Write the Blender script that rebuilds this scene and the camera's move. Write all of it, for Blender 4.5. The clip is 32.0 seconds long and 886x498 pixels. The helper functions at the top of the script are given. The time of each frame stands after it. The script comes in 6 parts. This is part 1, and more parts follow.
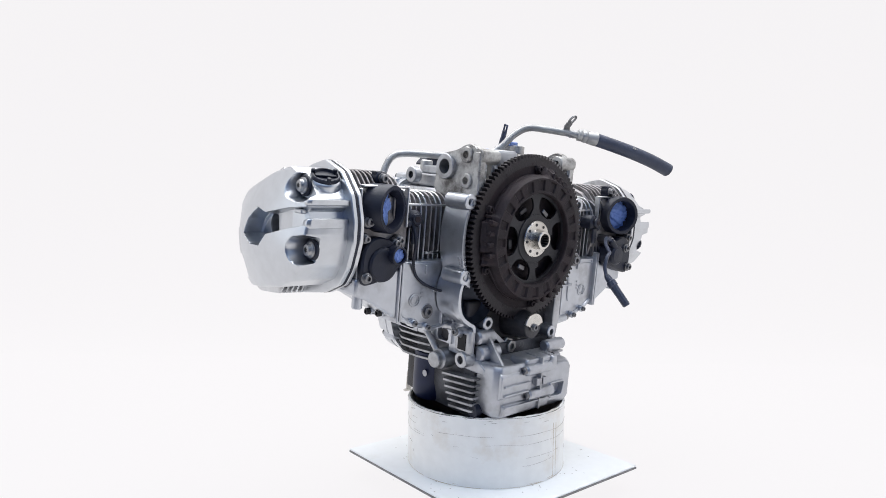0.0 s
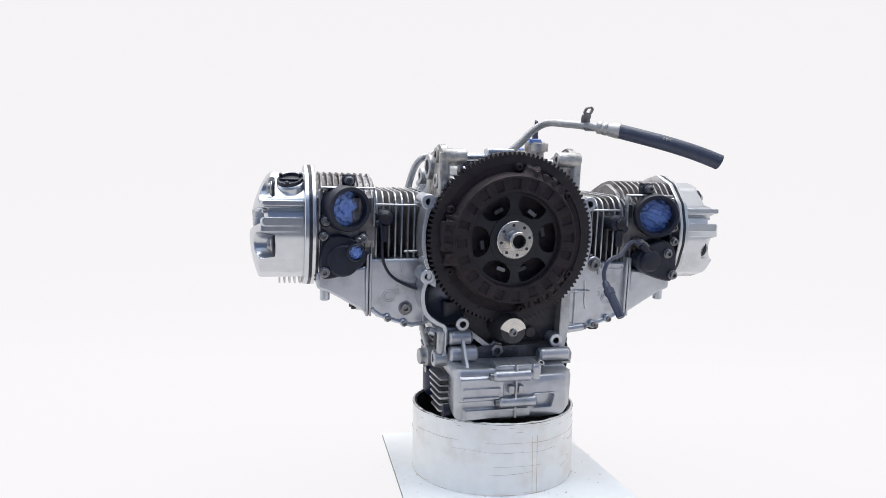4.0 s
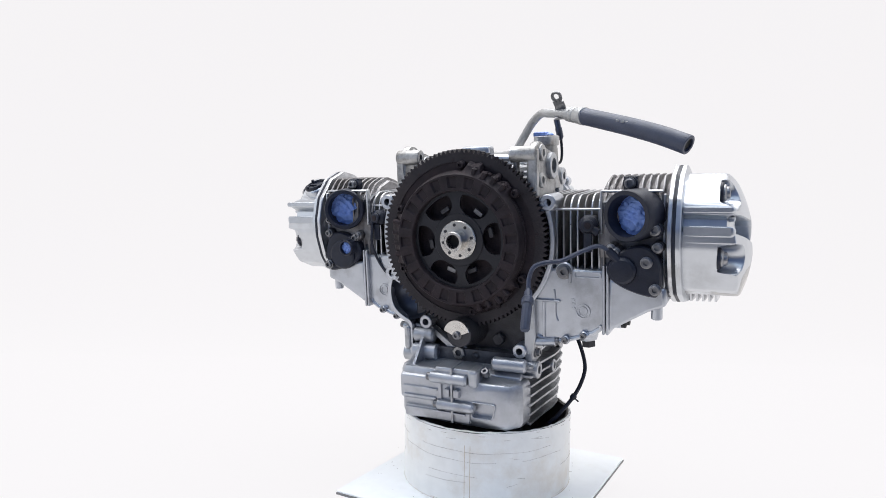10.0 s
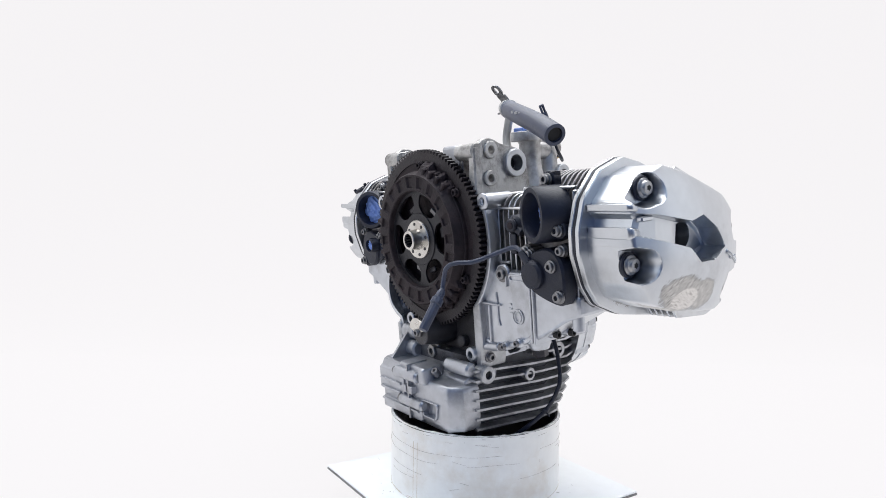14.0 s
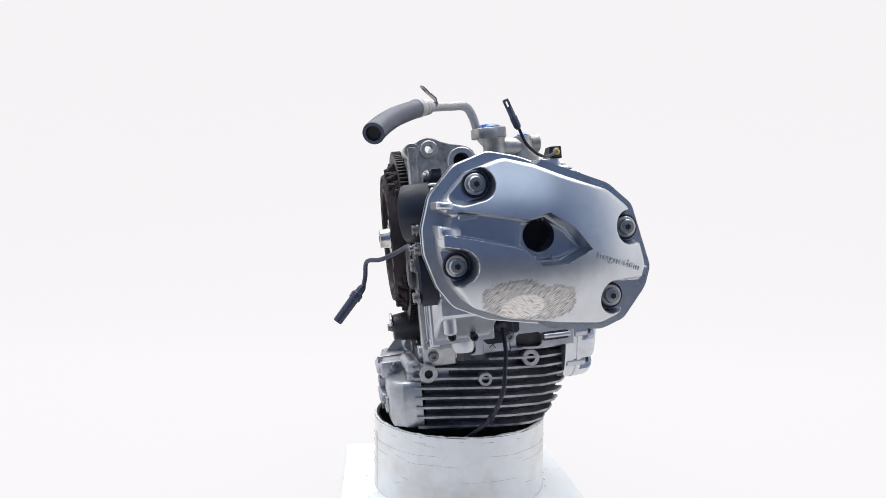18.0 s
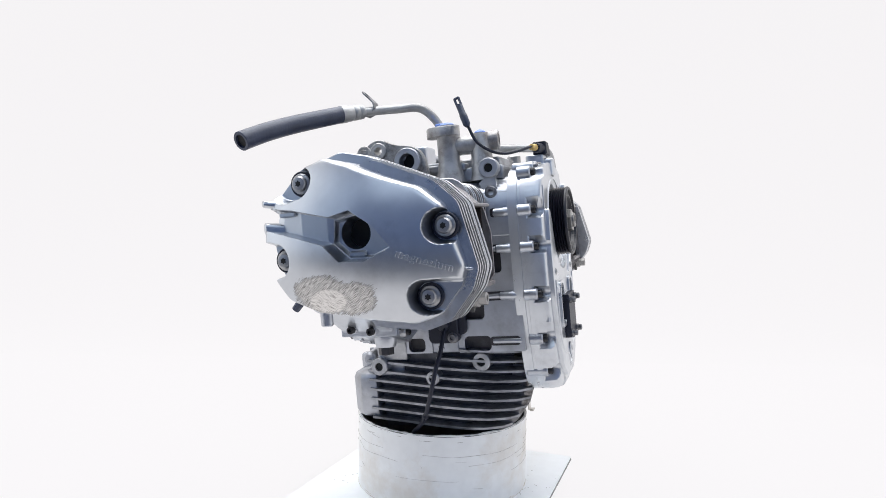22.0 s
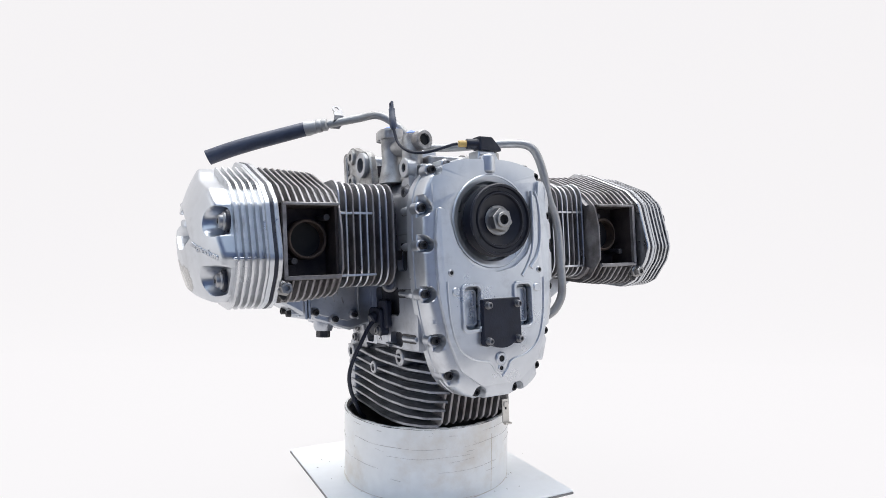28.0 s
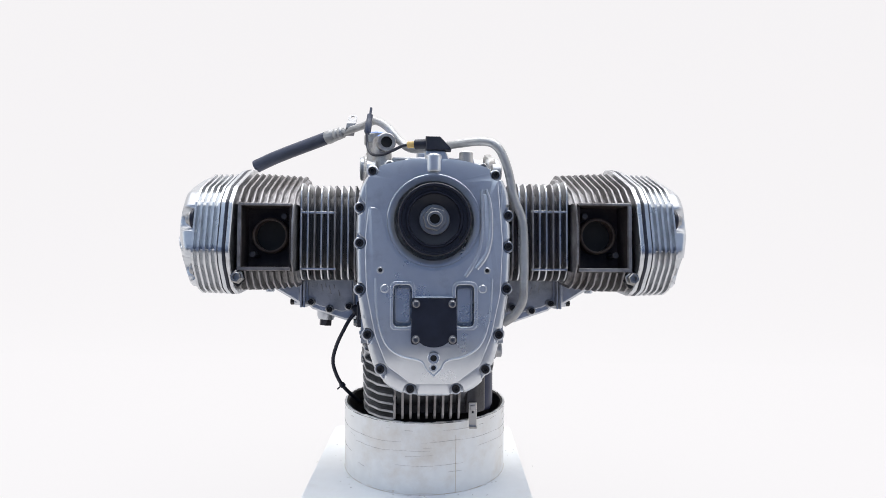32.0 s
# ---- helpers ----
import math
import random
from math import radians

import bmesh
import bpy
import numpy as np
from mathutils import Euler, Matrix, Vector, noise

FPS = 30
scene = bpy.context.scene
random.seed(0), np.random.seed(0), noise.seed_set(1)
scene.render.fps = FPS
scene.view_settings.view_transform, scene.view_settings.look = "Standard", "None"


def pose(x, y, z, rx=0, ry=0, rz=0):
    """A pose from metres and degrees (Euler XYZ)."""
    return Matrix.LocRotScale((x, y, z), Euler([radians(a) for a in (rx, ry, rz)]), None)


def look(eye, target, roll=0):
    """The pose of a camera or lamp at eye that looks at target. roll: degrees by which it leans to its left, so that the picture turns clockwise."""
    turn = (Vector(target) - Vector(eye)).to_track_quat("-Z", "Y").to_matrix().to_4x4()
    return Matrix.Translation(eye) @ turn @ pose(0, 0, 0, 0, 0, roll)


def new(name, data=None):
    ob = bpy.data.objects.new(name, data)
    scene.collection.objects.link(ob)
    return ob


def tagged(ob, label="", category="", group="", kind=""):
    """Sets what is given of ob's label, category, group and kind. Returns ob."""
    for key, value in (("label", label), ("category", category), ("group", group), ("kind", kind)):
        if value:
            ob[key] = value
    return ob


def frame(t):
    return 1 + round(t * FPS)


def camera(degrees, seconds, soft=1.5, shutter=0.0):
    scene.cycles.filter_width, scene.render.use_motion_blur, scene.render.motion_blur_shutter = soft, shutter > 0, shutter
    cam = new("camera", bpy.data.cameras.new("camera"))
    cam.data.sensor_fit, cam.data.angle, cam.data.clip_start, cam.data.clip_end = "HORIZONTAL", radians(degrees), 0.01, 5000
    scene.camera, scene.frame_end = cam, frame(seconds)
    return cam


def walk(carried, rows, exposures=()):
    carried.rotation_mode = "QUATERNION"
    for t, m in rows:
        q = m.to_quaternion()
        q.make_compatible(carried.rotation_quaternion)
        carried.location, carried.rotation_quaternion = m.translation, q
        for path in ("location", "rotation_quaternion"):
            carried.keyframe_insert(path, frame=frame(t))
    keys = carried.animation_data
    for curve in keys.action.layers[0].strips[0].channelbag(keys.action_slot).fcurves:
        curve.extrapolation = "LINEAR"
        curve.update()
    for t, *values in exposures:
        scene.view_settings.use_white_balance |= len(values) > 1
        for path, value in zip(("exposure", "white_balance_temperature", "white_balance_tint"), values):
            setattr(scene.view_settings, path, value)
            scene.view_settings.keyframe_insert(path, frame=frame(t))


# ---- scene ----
# A motorcycle boxer engine turns on a turntable in an assumed white light tent; the camera stands still.
cam = camera(68.17, 32.0, soft=0.9)
EYE = Vector((0.0, -1.07, 0.409))
GAZE = Vector((-math.sin(radians(1.514)), math.cos(radians(1.514)), -math.tan(radians(3.147))))
STAND = look(EYE, EYE + GAZE, 0.606)
walk(cam, [(0.0, STAND), (32.0, STAND)], exposures=[(0.0, 0.0), (32.0, 0.0)])


def turn(t):
    """The turntable's angle in degrees: a steady 6.835 degrees a second, clockwise from above."""
    return 43.49 - 6.8353 * t


# ---- light: unseen softboxes and added glowing tent cloth, open and dim towards the camera ----
world = bpy.data.worlds.new("studio_air")
world.use_nodes = True
world.node_tree.nodes["Background"].inputs[0].default_value = (0.33, 0.50, 1.0, 1)
world.node_tree.nodes["Background"].inputs[1].default_value = 0.27
scene.world = world


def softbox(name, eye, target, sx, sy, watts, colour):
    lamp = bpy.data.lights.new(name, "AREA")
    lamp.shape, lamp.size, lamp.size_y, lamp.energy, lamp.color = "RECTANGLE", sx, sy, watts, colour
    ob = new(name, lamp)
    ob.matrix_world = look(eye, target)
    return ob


# Roof and front lamps follow bright reflections; the unseen side lamps are added fill.
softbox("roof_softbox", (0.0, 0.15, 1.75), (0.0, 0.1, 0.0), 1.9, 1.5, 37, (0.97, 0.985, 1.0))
softbox("side_fill_left", (-1.35, -0.75, 0.85), (0, 0, 0.4), 1.3, 1.3, 2.6, (0.74, 0.88, 1.0))
softbox("side_fill_right", (1.35, -0.75, 0.85), (0, 0, 0.4), 1.3, 1.3, 1.4, (0.74, 0.88, 1.0))
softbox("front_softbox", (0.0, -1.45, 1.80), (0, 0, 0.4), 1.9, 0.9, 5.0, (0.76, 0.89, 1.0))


# ---- materials ----
def links(mat):
    return mat.node_tree.nodes, mat.node_tree.links


def surface(name, colour, metal=0.0, rough=0.5, grain=0.12, scale=60.0, bump=0.05, bump_scale=400.0,
            dirt=None, dirt_amount=0.0, dirt_scale=14.0, rough_var=0.12, coat=0.0, spec=0.5):
    """A surface with fine grain, broad stains or dirt and a slight relief, in object space at real size."""
    mat = bpy.data.materials.new(name)
    mat.use_nodes = True
    n, l = links(mat)
    b = n["Principled BSDF"]
    b.inputs["Metallic"].default_value = metal
    b.inputs["Coat Weight"].default_value = coat
    b.inputs["Specular IOR Level"].default_value = spec
    co = n.new("ShaderNodeTexCoord")
    fine = n.new("ShaderNodeTexNoise")
    fine.inputs["Scale"].default_value, fine.inputs["Detail"].default_value = scale, 6
    broad = n.new("ShaderNodeTexNoise")
    broad.inputs["Scale"].default_value, broad.inputs["Detail"].default_value = dirt_scale, 8
    broad.inputs["Roughness"].default_value = 0.65
    for x in (fine, broad):
        l.new(co.outputs["Object"], x.inputs["Vector"])
    ramp = n.new("ShaderNodeValToRGB")
    c = Vector(colour)
    ramp.color_ramp.elements[0].position, ramp.color_ramp.elements[1].position = 0.3, 0.7
    ramp.color_ramp.elements[0].color = (*(c * (1 - grain)), 1)
    ramp.color_ramp.elements[1].color = (*[min(1, v) for v in c * (1 + grain)], 1)
    l.new(fine.outputs["Fac"], ramp.inputs["Fac"])
    mix = n.new("ShaderNodeMix")
    mix.data_type = "RGBA"
    mask = n.new("ShaderNodeMapRange")
    mask.inputs["From Min"].default_value, mask.inputs["From Max"].default_value = 0.62 - 0.35 * dirt_amount, 0.78 - 0.25 * dirt_amount
    mask.inputs["To Max"].default_value = min(1.0, 0.25 + dirt_amount)
    l.new(broad.outputs["Fac"], mask.inputs["Value"])
    l.new(mask.outputs["Result"], mix.inputs["Factor"])
    l.new(ramp.outputs["Color"], mix.inputs["A"])
    mix.inputs["B"].default_value = (*(dirt or c * 0.8), 1)
    l.new(mix.outputs["Result"], b.inputs["Base Color"])
    rr = n.new("ShaderNodeMapRange")
    rr.inputs["To Min"].default_value, rr.inputs["To Max"].default_value = max(0.05, rough - rough_var), min(1, rough + rough_var)
    l.new(broad.outputs["Fac"], rr.inputs["Value"])
    l.new(rr.outputs["Result"], b.inputs["Roughness"])
    tiny = n.new("ShaderNodeTexNoise")
    tiny.inputs["Scale"].default_value, tiny.inputs["Detail"].default_value = bump_scale, 4
    l.new(co.outputs["Object"], tiny.inputs["Vector"])
    bp = n.new("ShaderNodeBump")
    bp.inputs["Strength"].default_value, bp.inputs["Distance"].default_value = min(1.0, bump * 4), 0.0006
    l.new(tiny.outputs["Fac"], bp.inputs["Height"])
    l.new(bp.outputs["Normal"], b.inputs["Normal"])
    return mat


CAST = surface("silver_painted_casting", (0.52, 0.54, 0.58), metal=0.84, rough=0.32, grain=0.07, dirt=(0.20, 0.19, 0.19), dirt_amount=0.28, bump=0.045)
CASE = surface("weathered_aluminium_case", (0.47, 0.48, 0.50), metal=0.72, rough=0.39, grain=0.10, dirt=(0.11, 0.10, 0.10), dirt_amount=0.42, bump=0.08)
COVER = surface("silver_valve_cover_paint", (0.58, 0.60, 0.63), metal=0.96, rough=0.31, rough_var=0.05, grain=0.04, dirt=(0.30, 0.30, 0.31), dirt_amount=0.15, bump=0.018)
FRONT = surface("satin_silver_front_cover", (0.63, 0.65, 0.68), metal=0.75, rough=0.30, grain=0.04, dirt=(0.27, 0.27, 0.29), dirt_amount=0.20, bump=0.014)
FIN = surface("stained_fin_metal", (0.30, 0.29, 0.295), metal=0.6, rough=0.45, grain=0.14, dirt=(0.10, 0.085, 0.08), dirt_amount=0.50, dirt_scale=22, bump=0.15)
PALE_FIN = surface("bright_fin_metal", (0.62, 0.63, 0.65), metal=0.96, rough=0.30, grain=0.08, dirt=(0.16, 0.15, 0.15), dirt_amount=0.25, dirt_scale=25, bump=0.10)
DARK_BROWN = surface("dark_brown_metal", (0.045, 0.036, 0.035), metal=0.3, rough=0.6, grain=0.3, dirt=(0.085, 0.065, 0.055), dirt_amount=0.30, dirt_scale=40, bump=0.25)
# Near-black for greasy parts and for painted shade in pockets and fin gaps.
GREASE_SHADE = surface("greasy_shaded_metal", (0.052, 0.051, 0.057), metal=0.45, rough=0.45, grain=0.25, dirt=(0.03, 0.028, 0.028), dirt_amount=0.5, bump=0.2)
CLUTCH = surface("rusty_clutch_iron", (0.026, 0.0205, 0.0245), metal=0.35, rough=0.62, spec=0.3, grain=0.3, dirt=(0.044, 0.030, 0.033), dirt_amount=0.42, dirt_scale=34, bump=0.3)
GEAR = surface("ring_gear_steel", (0.023, 0.020, 0.024), metal=0.5, rough=0.45, grain=0.2, dirt=(0.045, 0.034, 0.035), dirt_amount=0.35, bump=0.2)
STEEL = surface("bright_steel", (0.62, 0.60, 0.57), metal=1.0, rough=0.28, grain=0.08, dirt=(0.30, 0.26, 0.22), dirt_amount=0.25, bump=0.05)
BOLT = surface("grey_bolt_steel", (0.22, 0.22, 0.23), metal=0.85, rough=0.38, grain=0.15, dirt=(0.10, 0.09, 0.085), dirt_amount=0.35, bump=0.1)
BLACK_BOLT = surface("black_bolt_steel", (0.03, 0.03, 0.032), metal=0.5, rough=0.4, grain=0.2, bump=0.1)
PLASTIC = surface("black_plastic", (0.012, 0.015, 0.029), spec=0.38, rough=0.45, grain=0.2, dirt=(0.06, 0.058, 0.055), dirt_amount=0.2, bump=0.12)
RUBBER = surface("black_rubber_hose", (0.040, 0.050, 0.085), spec=0.5, rough=0.45, grain=0.15, dirt=(0.07, 0.075, 0.09), dirt_amount=0.2, bump=0.15)
# Near-black pieces in this colour paint the shade of holes and slots.
DARK = surface("opening_shade", (0.012, 0.012, 0.013), rough=0.8, grain=0.2, bump=0.1)
PULLEY = surface("black_pulley_paint", (0.013, 0.014, 0.022), metal=0.1, spec=0.4, rough=0.36, grain=0.15, dirt=(0.05, 0.05, 0.055), dirt_amount=0.2, bump=0.08)
PIPE = surface("dull_zinc_pipe", (0.40, 0.40, 0.40), metal=0.5, rough=0.45, grain=0.10, dirt=(0.24, 0.23, 0.22), dirt_amount=0.35, bump=0.12)
BLUE = surface("blue_paper_rag", (0.19, 0.31, 0.70), rough=0.5, grain=0.2, dirt=(0.06, 0.10, 0.33), dirt_amount=0.35, dirt_scale=60, bump=0.35, bump_scale=160)
YELLOW = surface("yellow_seal", (0.62, 0.42, 0.14), rough=0.5, grain=0.1)
DRUM = surface("white_pvc_pipe", (0.89, 0.895, 0.875), rough=0.34, grain=0.03, dirt=(0.70, 0.63, 0.53), dirt_amount=0.33, dirt_scale=12, bump=0.06)
DISC = surface("smooth_dark_disc", (0.025, 0.025, 0.030), metal=0.5, rough=0.42, grain=0.12, dirt=(0.02, 0.02, 0.024), dirt_amount=0.4, bump=0.1)
COVER_BOLT = surface("zinc_cover_bolt", (0.36, 0.36, 0.37), metal=0.85, rough=0.36, grain=0.08, dirt=(0.24, 0.23, 0.22), dirt_amount=0.3, bump=0.08)
GRIMY = surface("grimy_mount_metal", (0.47, 0.465, 0.455), metal=0.6, rough=0.42, grain=0.15, dirt=(0.050, 0.038, 0.032), dirt_amount=0.50, dirt_scale=42, bump=0.2)
PAN_FIN = surface("grimy_pan_fins", (0.40, 0.41, 0.43), metal=0.70, rough=0.36, grain=0.12, dirt=(0.06, 0.06, 0.065), dirt_amount=0.48, dirt_scale=20, bump=0.12)
PAN_METAL = surface("dull_silver_pan", (0.46, 0.475, 0.51), metal=0.78, rough=0.38, grain=0.08, dirt=(0.16, 0.155, 0.155), dirt_amount=0.32, bump=0.10)
OUTLET = surface("stained_outlet_casting", (0.47, 0.465, 0.46), metal=0.65, rough=0.42, grain=0.12, dirt=(0.12, 0.095, 0.08), dirt_amount=0.46, dirt_scale=28, bump=0.12)
BOWL = surface("oily_slate_bowl", (0.085, 0.095, 0.125), metal=0.7, rough=0.34, grain=0.12, dirt=(0.04, 0.042, 0.05), dirt_amount=0.4, bump=0.05)
NUT = surface("dull_nut_steel", (0.33, 0.325, 0.32), metal=0.9, rough=0.36, grain=0.12, dirt=(0.13, 0.115, 0.10), dirt_amount=0.4, bump=0.08)
PAN_GAP = surface("dark_gap_metal", (0.11, 0.115, 0.13), metal=0.6, rough=0.42, grain=0.2, dirt=(0.05, 0.048, 0.05), dirt_amount=0.5, dirt_scale=24, bump=0.12)
DRUM_INSIDE = surface("shaded_pipe_inside", (0.12, 0.11, 0.105), rough=0.7, grain=0.25, dirt=(0.03, 0.03, 0.03), dirt_amount=0.5)
STUDIO = surface("grey_studio_floor", (0.10, 0.11, 0.13), rough=0.6, grain=0.1)
SCUFF = surface("dark_scuff", (0.30, 0.27, 0.24), rough=0.7, grain=0.3)
SEAM = surface("stained_seam", (0.58, 0.49, 0.36), rough=0.6, grain=0.15)
BOARD = surface("white_board_face", (0.93, 0.95, 0.96), rough=0.55, grain=0.02, dirt=(0.80, 0.78, 0.74), dirt_amount=0.12, bump=0.03)
EDGE = surface("grey_board_edge", (0.24, 0.235, 0.235), rough=0.7, grain=0.2)


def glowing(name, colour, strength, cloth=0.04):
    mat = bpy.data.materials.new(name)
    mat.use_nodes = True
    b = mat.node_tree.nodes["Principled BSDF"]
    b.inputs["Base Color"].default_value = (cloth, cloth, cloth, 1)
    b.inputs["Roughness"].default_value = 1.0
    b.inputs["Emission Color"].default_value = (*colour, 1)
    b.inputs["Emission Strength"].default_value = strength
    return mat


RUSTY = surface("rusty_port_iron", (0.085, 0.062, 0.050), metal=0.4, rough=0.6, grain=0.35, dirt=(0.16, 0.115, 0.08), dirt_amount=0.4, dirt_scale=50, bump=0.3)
TENT = glowing("glowing_white_cloth", (0.93, 0.912, 0.926), 0.955, 0.02)


# ---- mesh building ----
class Shape:
    """Collects plain geometry for one mesh."""

    def __init__(self):
        self.v, self.f = [], []

    def add(self, verts, faces):
        k = len(self.v)
        self.v += [tuple(p) for p in verts]
        self.f += [tuple(i + k for i in f) for f in faces]
        return self

    def rings(self, rings, closed=True, cap0=True, cap1=True):
        """Skin a row of equal rings of points."""
        n, verts, faces = len(rings[0]), [p for r in rings for p in r], []
        for a in range(len(rings) - 1):
            for i in range(n if closed else n - 1):
                j = (i + 1) % n
                faces.append((a * n + i, a * n + j, (a + 1) * n + j, (a + 1) * n + i))
        if cap0:
            faces.append(tuple(range(n - 1, -1, -1)))
        if cap1:
            faces.append(tuple((len(rings) - 1) * n + i for i in range(n)))
        return self.add(verts, faces)

    def box(self, x0, x1, y0, y1, z0, z1, ch=0.0015):
        """A box with chamfered edges along its longest direction's section."""
        ch = min(ch, (x1 - x0) * 0.3, (y1 - y0) * 0.3, (z1 - z0) * 0.3)
        def loop(z, i):
            return [(x0 + i + ch, y0 + i, z), (x1 - i - ch, y0 + i, z), (x1 - i, y0 + i + ch, z), (x1 - i, y1 - i - ch, z),
                    (x1 - i - ch, y1 - i, z), (x0 + i + ch, y1 - i, z), (x0 + i, y1 - i - ch, z), (x0 + i, y0 + i + ch, z)]
        return self.rings([loop(z0, ch), loop(z0 + ch, 0), loop(z1 - ch, 0), loop(z1, ch)])

    def lathe(self, base, axis, profile, n=28, cap0=True, cap1=True):
        """Turn a profile of (distance along the axis, radius) round an axis from base."""
        d = Vector(axis).normalized()
        u = d.orthogonal().normalized()
        w = d.cross(u)
        base = Vector(base)
        rings = [[base + d * h + (u * math.cos(2 * math.pi * i / n) + w * math.sin(2 * math.pi * i / n)) * r for i in range(n)] for h, r in profile]
        return self.rings(rings, True, cap0, cap1)

    def cyl(self, a, b, r, n=24, ch=0.0008, r2=None):
        a, b = Vector(a), Vector(b)
        h = (b - a).length
        r2 = r if r2 is None else r2
        ch = min(ch, h * 0.3, r * 0.4)
        return self.lathe(a, b - a, [(0, r - ch), (ch, r), (h - ch, r2), (h, r2 - ch)], n)

    def ring(self, a, b, r_out, r_in, n=32, ch=0.0008):
        """A tube with a real bore."""
        a, b = Vector(a), Vector(b)
        h = (b - a).length
        pr = [(0, r_in), (0, r_out - ch), (ch, r_out), (h - ch, r_out), (h, r_out - ch), (h, r_in), (0, r_in)]
        return self.lathe(a, b - a, pr, n, False, False)

    def prism(self, pts, axis, lo, hi, ch=0.0):
        """Extrude an outline of (a, b) pairs along x, y or z, with a chamfer at both ends."""
        c0, c1 = sum(p[0] for p in pts) / len(pts), sum(p[1] for p in pts) / len(pts)
        def at(p, q, s):
            a, b = c0 + (p[0] - c0) * s, c1 + (p[1] - c1) * s
            return {"x": (q, a, b), "y": (a, q, b), "z": (a, b, q)}[axis]
        size = max(math.hypot(p[0] - c0, p[1] - c1) for p in pts)
        if ch:
            s = 1 - ch / size
            row = [(lo, s), (lo + ch, 1), (hi - ch, 1), (hi, s)]
        else:
            row = [(lo, 1), (hi, 1)]
        return self.rings([[at(p, q, s) for p in pts] for q, s in row])

    def band(self, outer, inner, axis, lo, hi, closed=True):
        """A plate between two outlines of equal length, along an axis."""
        def at(p, q):
            return {"x": (q, p[0], p[1]), "y": (p[0], q, p[1]), "z": (p[0], p[1], q)}[axis]
        n = len(outer)
        verts = [at(p, lo) for p in outer] + [at(p, hi) for p in outer] + [at(p, hi) for p in inner] + [at(p, lo) for p in inner]
        faces = []
        for i in range(n if closed else n - 1):
            j = (i + 1) % n
            for k in range(4):
                m = (k + 1) % 4
                faces.append((k * n + i, k * n + j, m * n + j, m * n + i))
        if not closed:
            faces += [(0, n, 2 * n, 3 * n), (n - 1, 4 * n - 1, 3 * n - 1, 2 * n - 1)]
        return self.add(verts, faces)

    def tube(self, path, r, n=12, steps=6, taper=None):
        """A round rod or hose along a smooth path through points."""
        p = [Vector(q) for q in path]
        pts = []
        for i in range(len(p) - 1):
            a, b, c, d = p[max(i - 1, 0)], p[i], p[i + 1], p[min(i + 2, len(p) - 1)]
            for s in range(steps):
                t = s / steps
                pts.append(0.5 * ((2 * b) + (c - a) * t + (2 * a - 5 * b + 4 * c - d) * t * t + (3 * b - a - 3 * c + d) * t ** 3))
        pts.append(p[-1])
        rings, u = [], None
        for i, q in enumerate(pts):
            d = (pts[min(i + 1, len(pts) - 1)] - pts[max(i - 1, 0)]).normalized()
            u = d.orthogonal().normalized() if u is None else (u - d * u.dot(d)).normalized()
            w = d.cross(u)
            k = r if taper is None else r + (taper - r) * i / (len(pts) - 1)
            rings.append([q + (u * math.cos(2 * math.pi * j / n) + w * math.sin(2 * math.pi * j / n)) * k for j in range(n)])
        return self.rings(rings)

    def moved(self, m):
        self.v = [tuple(m @ Vector(p)) for p in self.v]
        return self


def mesh_of(shape, name, material, sharp=32):
    me = bpy.data.meshes.new(name)
    me.from_pydata(shape.v, [], shape.f)
    bm = bmesh.new()
    bm.from_mesh(me)
    bmesh.ops.remove_doubles(bm, verts=bm.verts, dist=1e-6)
    bmesh.ops.recalc_face_normals(bm, faces=bm.faces)
    bm.to_mesh(me)
    bm.free()
    me.polygons.foreach_set("use_smooth", [True] * len(me.polygons))
    me.set_sharp_from_angle(angle=radians(sharp))
    me.materials.append(material)
    return me


def part(name, shape, material, parent, label="", bevel=0.0, sharp=32):
    """One mesh under a thing or under a part."""
    ob = new(name, mesh_of(shape, name, material, sharp))
    ob.parent = parent
    if label:
        ob["label"] = label
    if bevel:
        mod = ob.modifiers.new("bevel", "BEVEL")
        mod.width, mod.segments, mod.limit_method, mod.angle_limit = bevel, 2, "ANGLE", radians(35)
        mod.harden_normals = False
    return ob


def smooth_loop(pts, rounds=3):
    """Round a closed outline off by cutting its corners."""
    for _ in range(rounds):
        out = []
        for i, a in enumerate(pts):
            b = pts[(i + 1) % len(pts)]
            out += [(a[0] * 0.75 + b[0] * 0.25, a[1] * 0.75 + b[1] * 0.25), (a[0] * 0.25 + b[0] * 0.75, a[1] * 0.25 + b[1] * 0.75)]
        pts = out
    return pts


def smooth_line(pts, rounds=2):
    """The same for an open line, which keeps its ends."""
    for _ in range(rounds):
        out = [pts[0]]
        for a, b in zip(pts, pts[1:]):
            out += [(a[0] * 0.75 + b[0] * 0.25, a[1] * 0.75 + b[1] * 0.25), (a[0] * 0.25 + b[0] * 0.75, a[1] * 0.25 + b[1] * 0.75)]
        pts = out + [pts[-1]]
    return pts


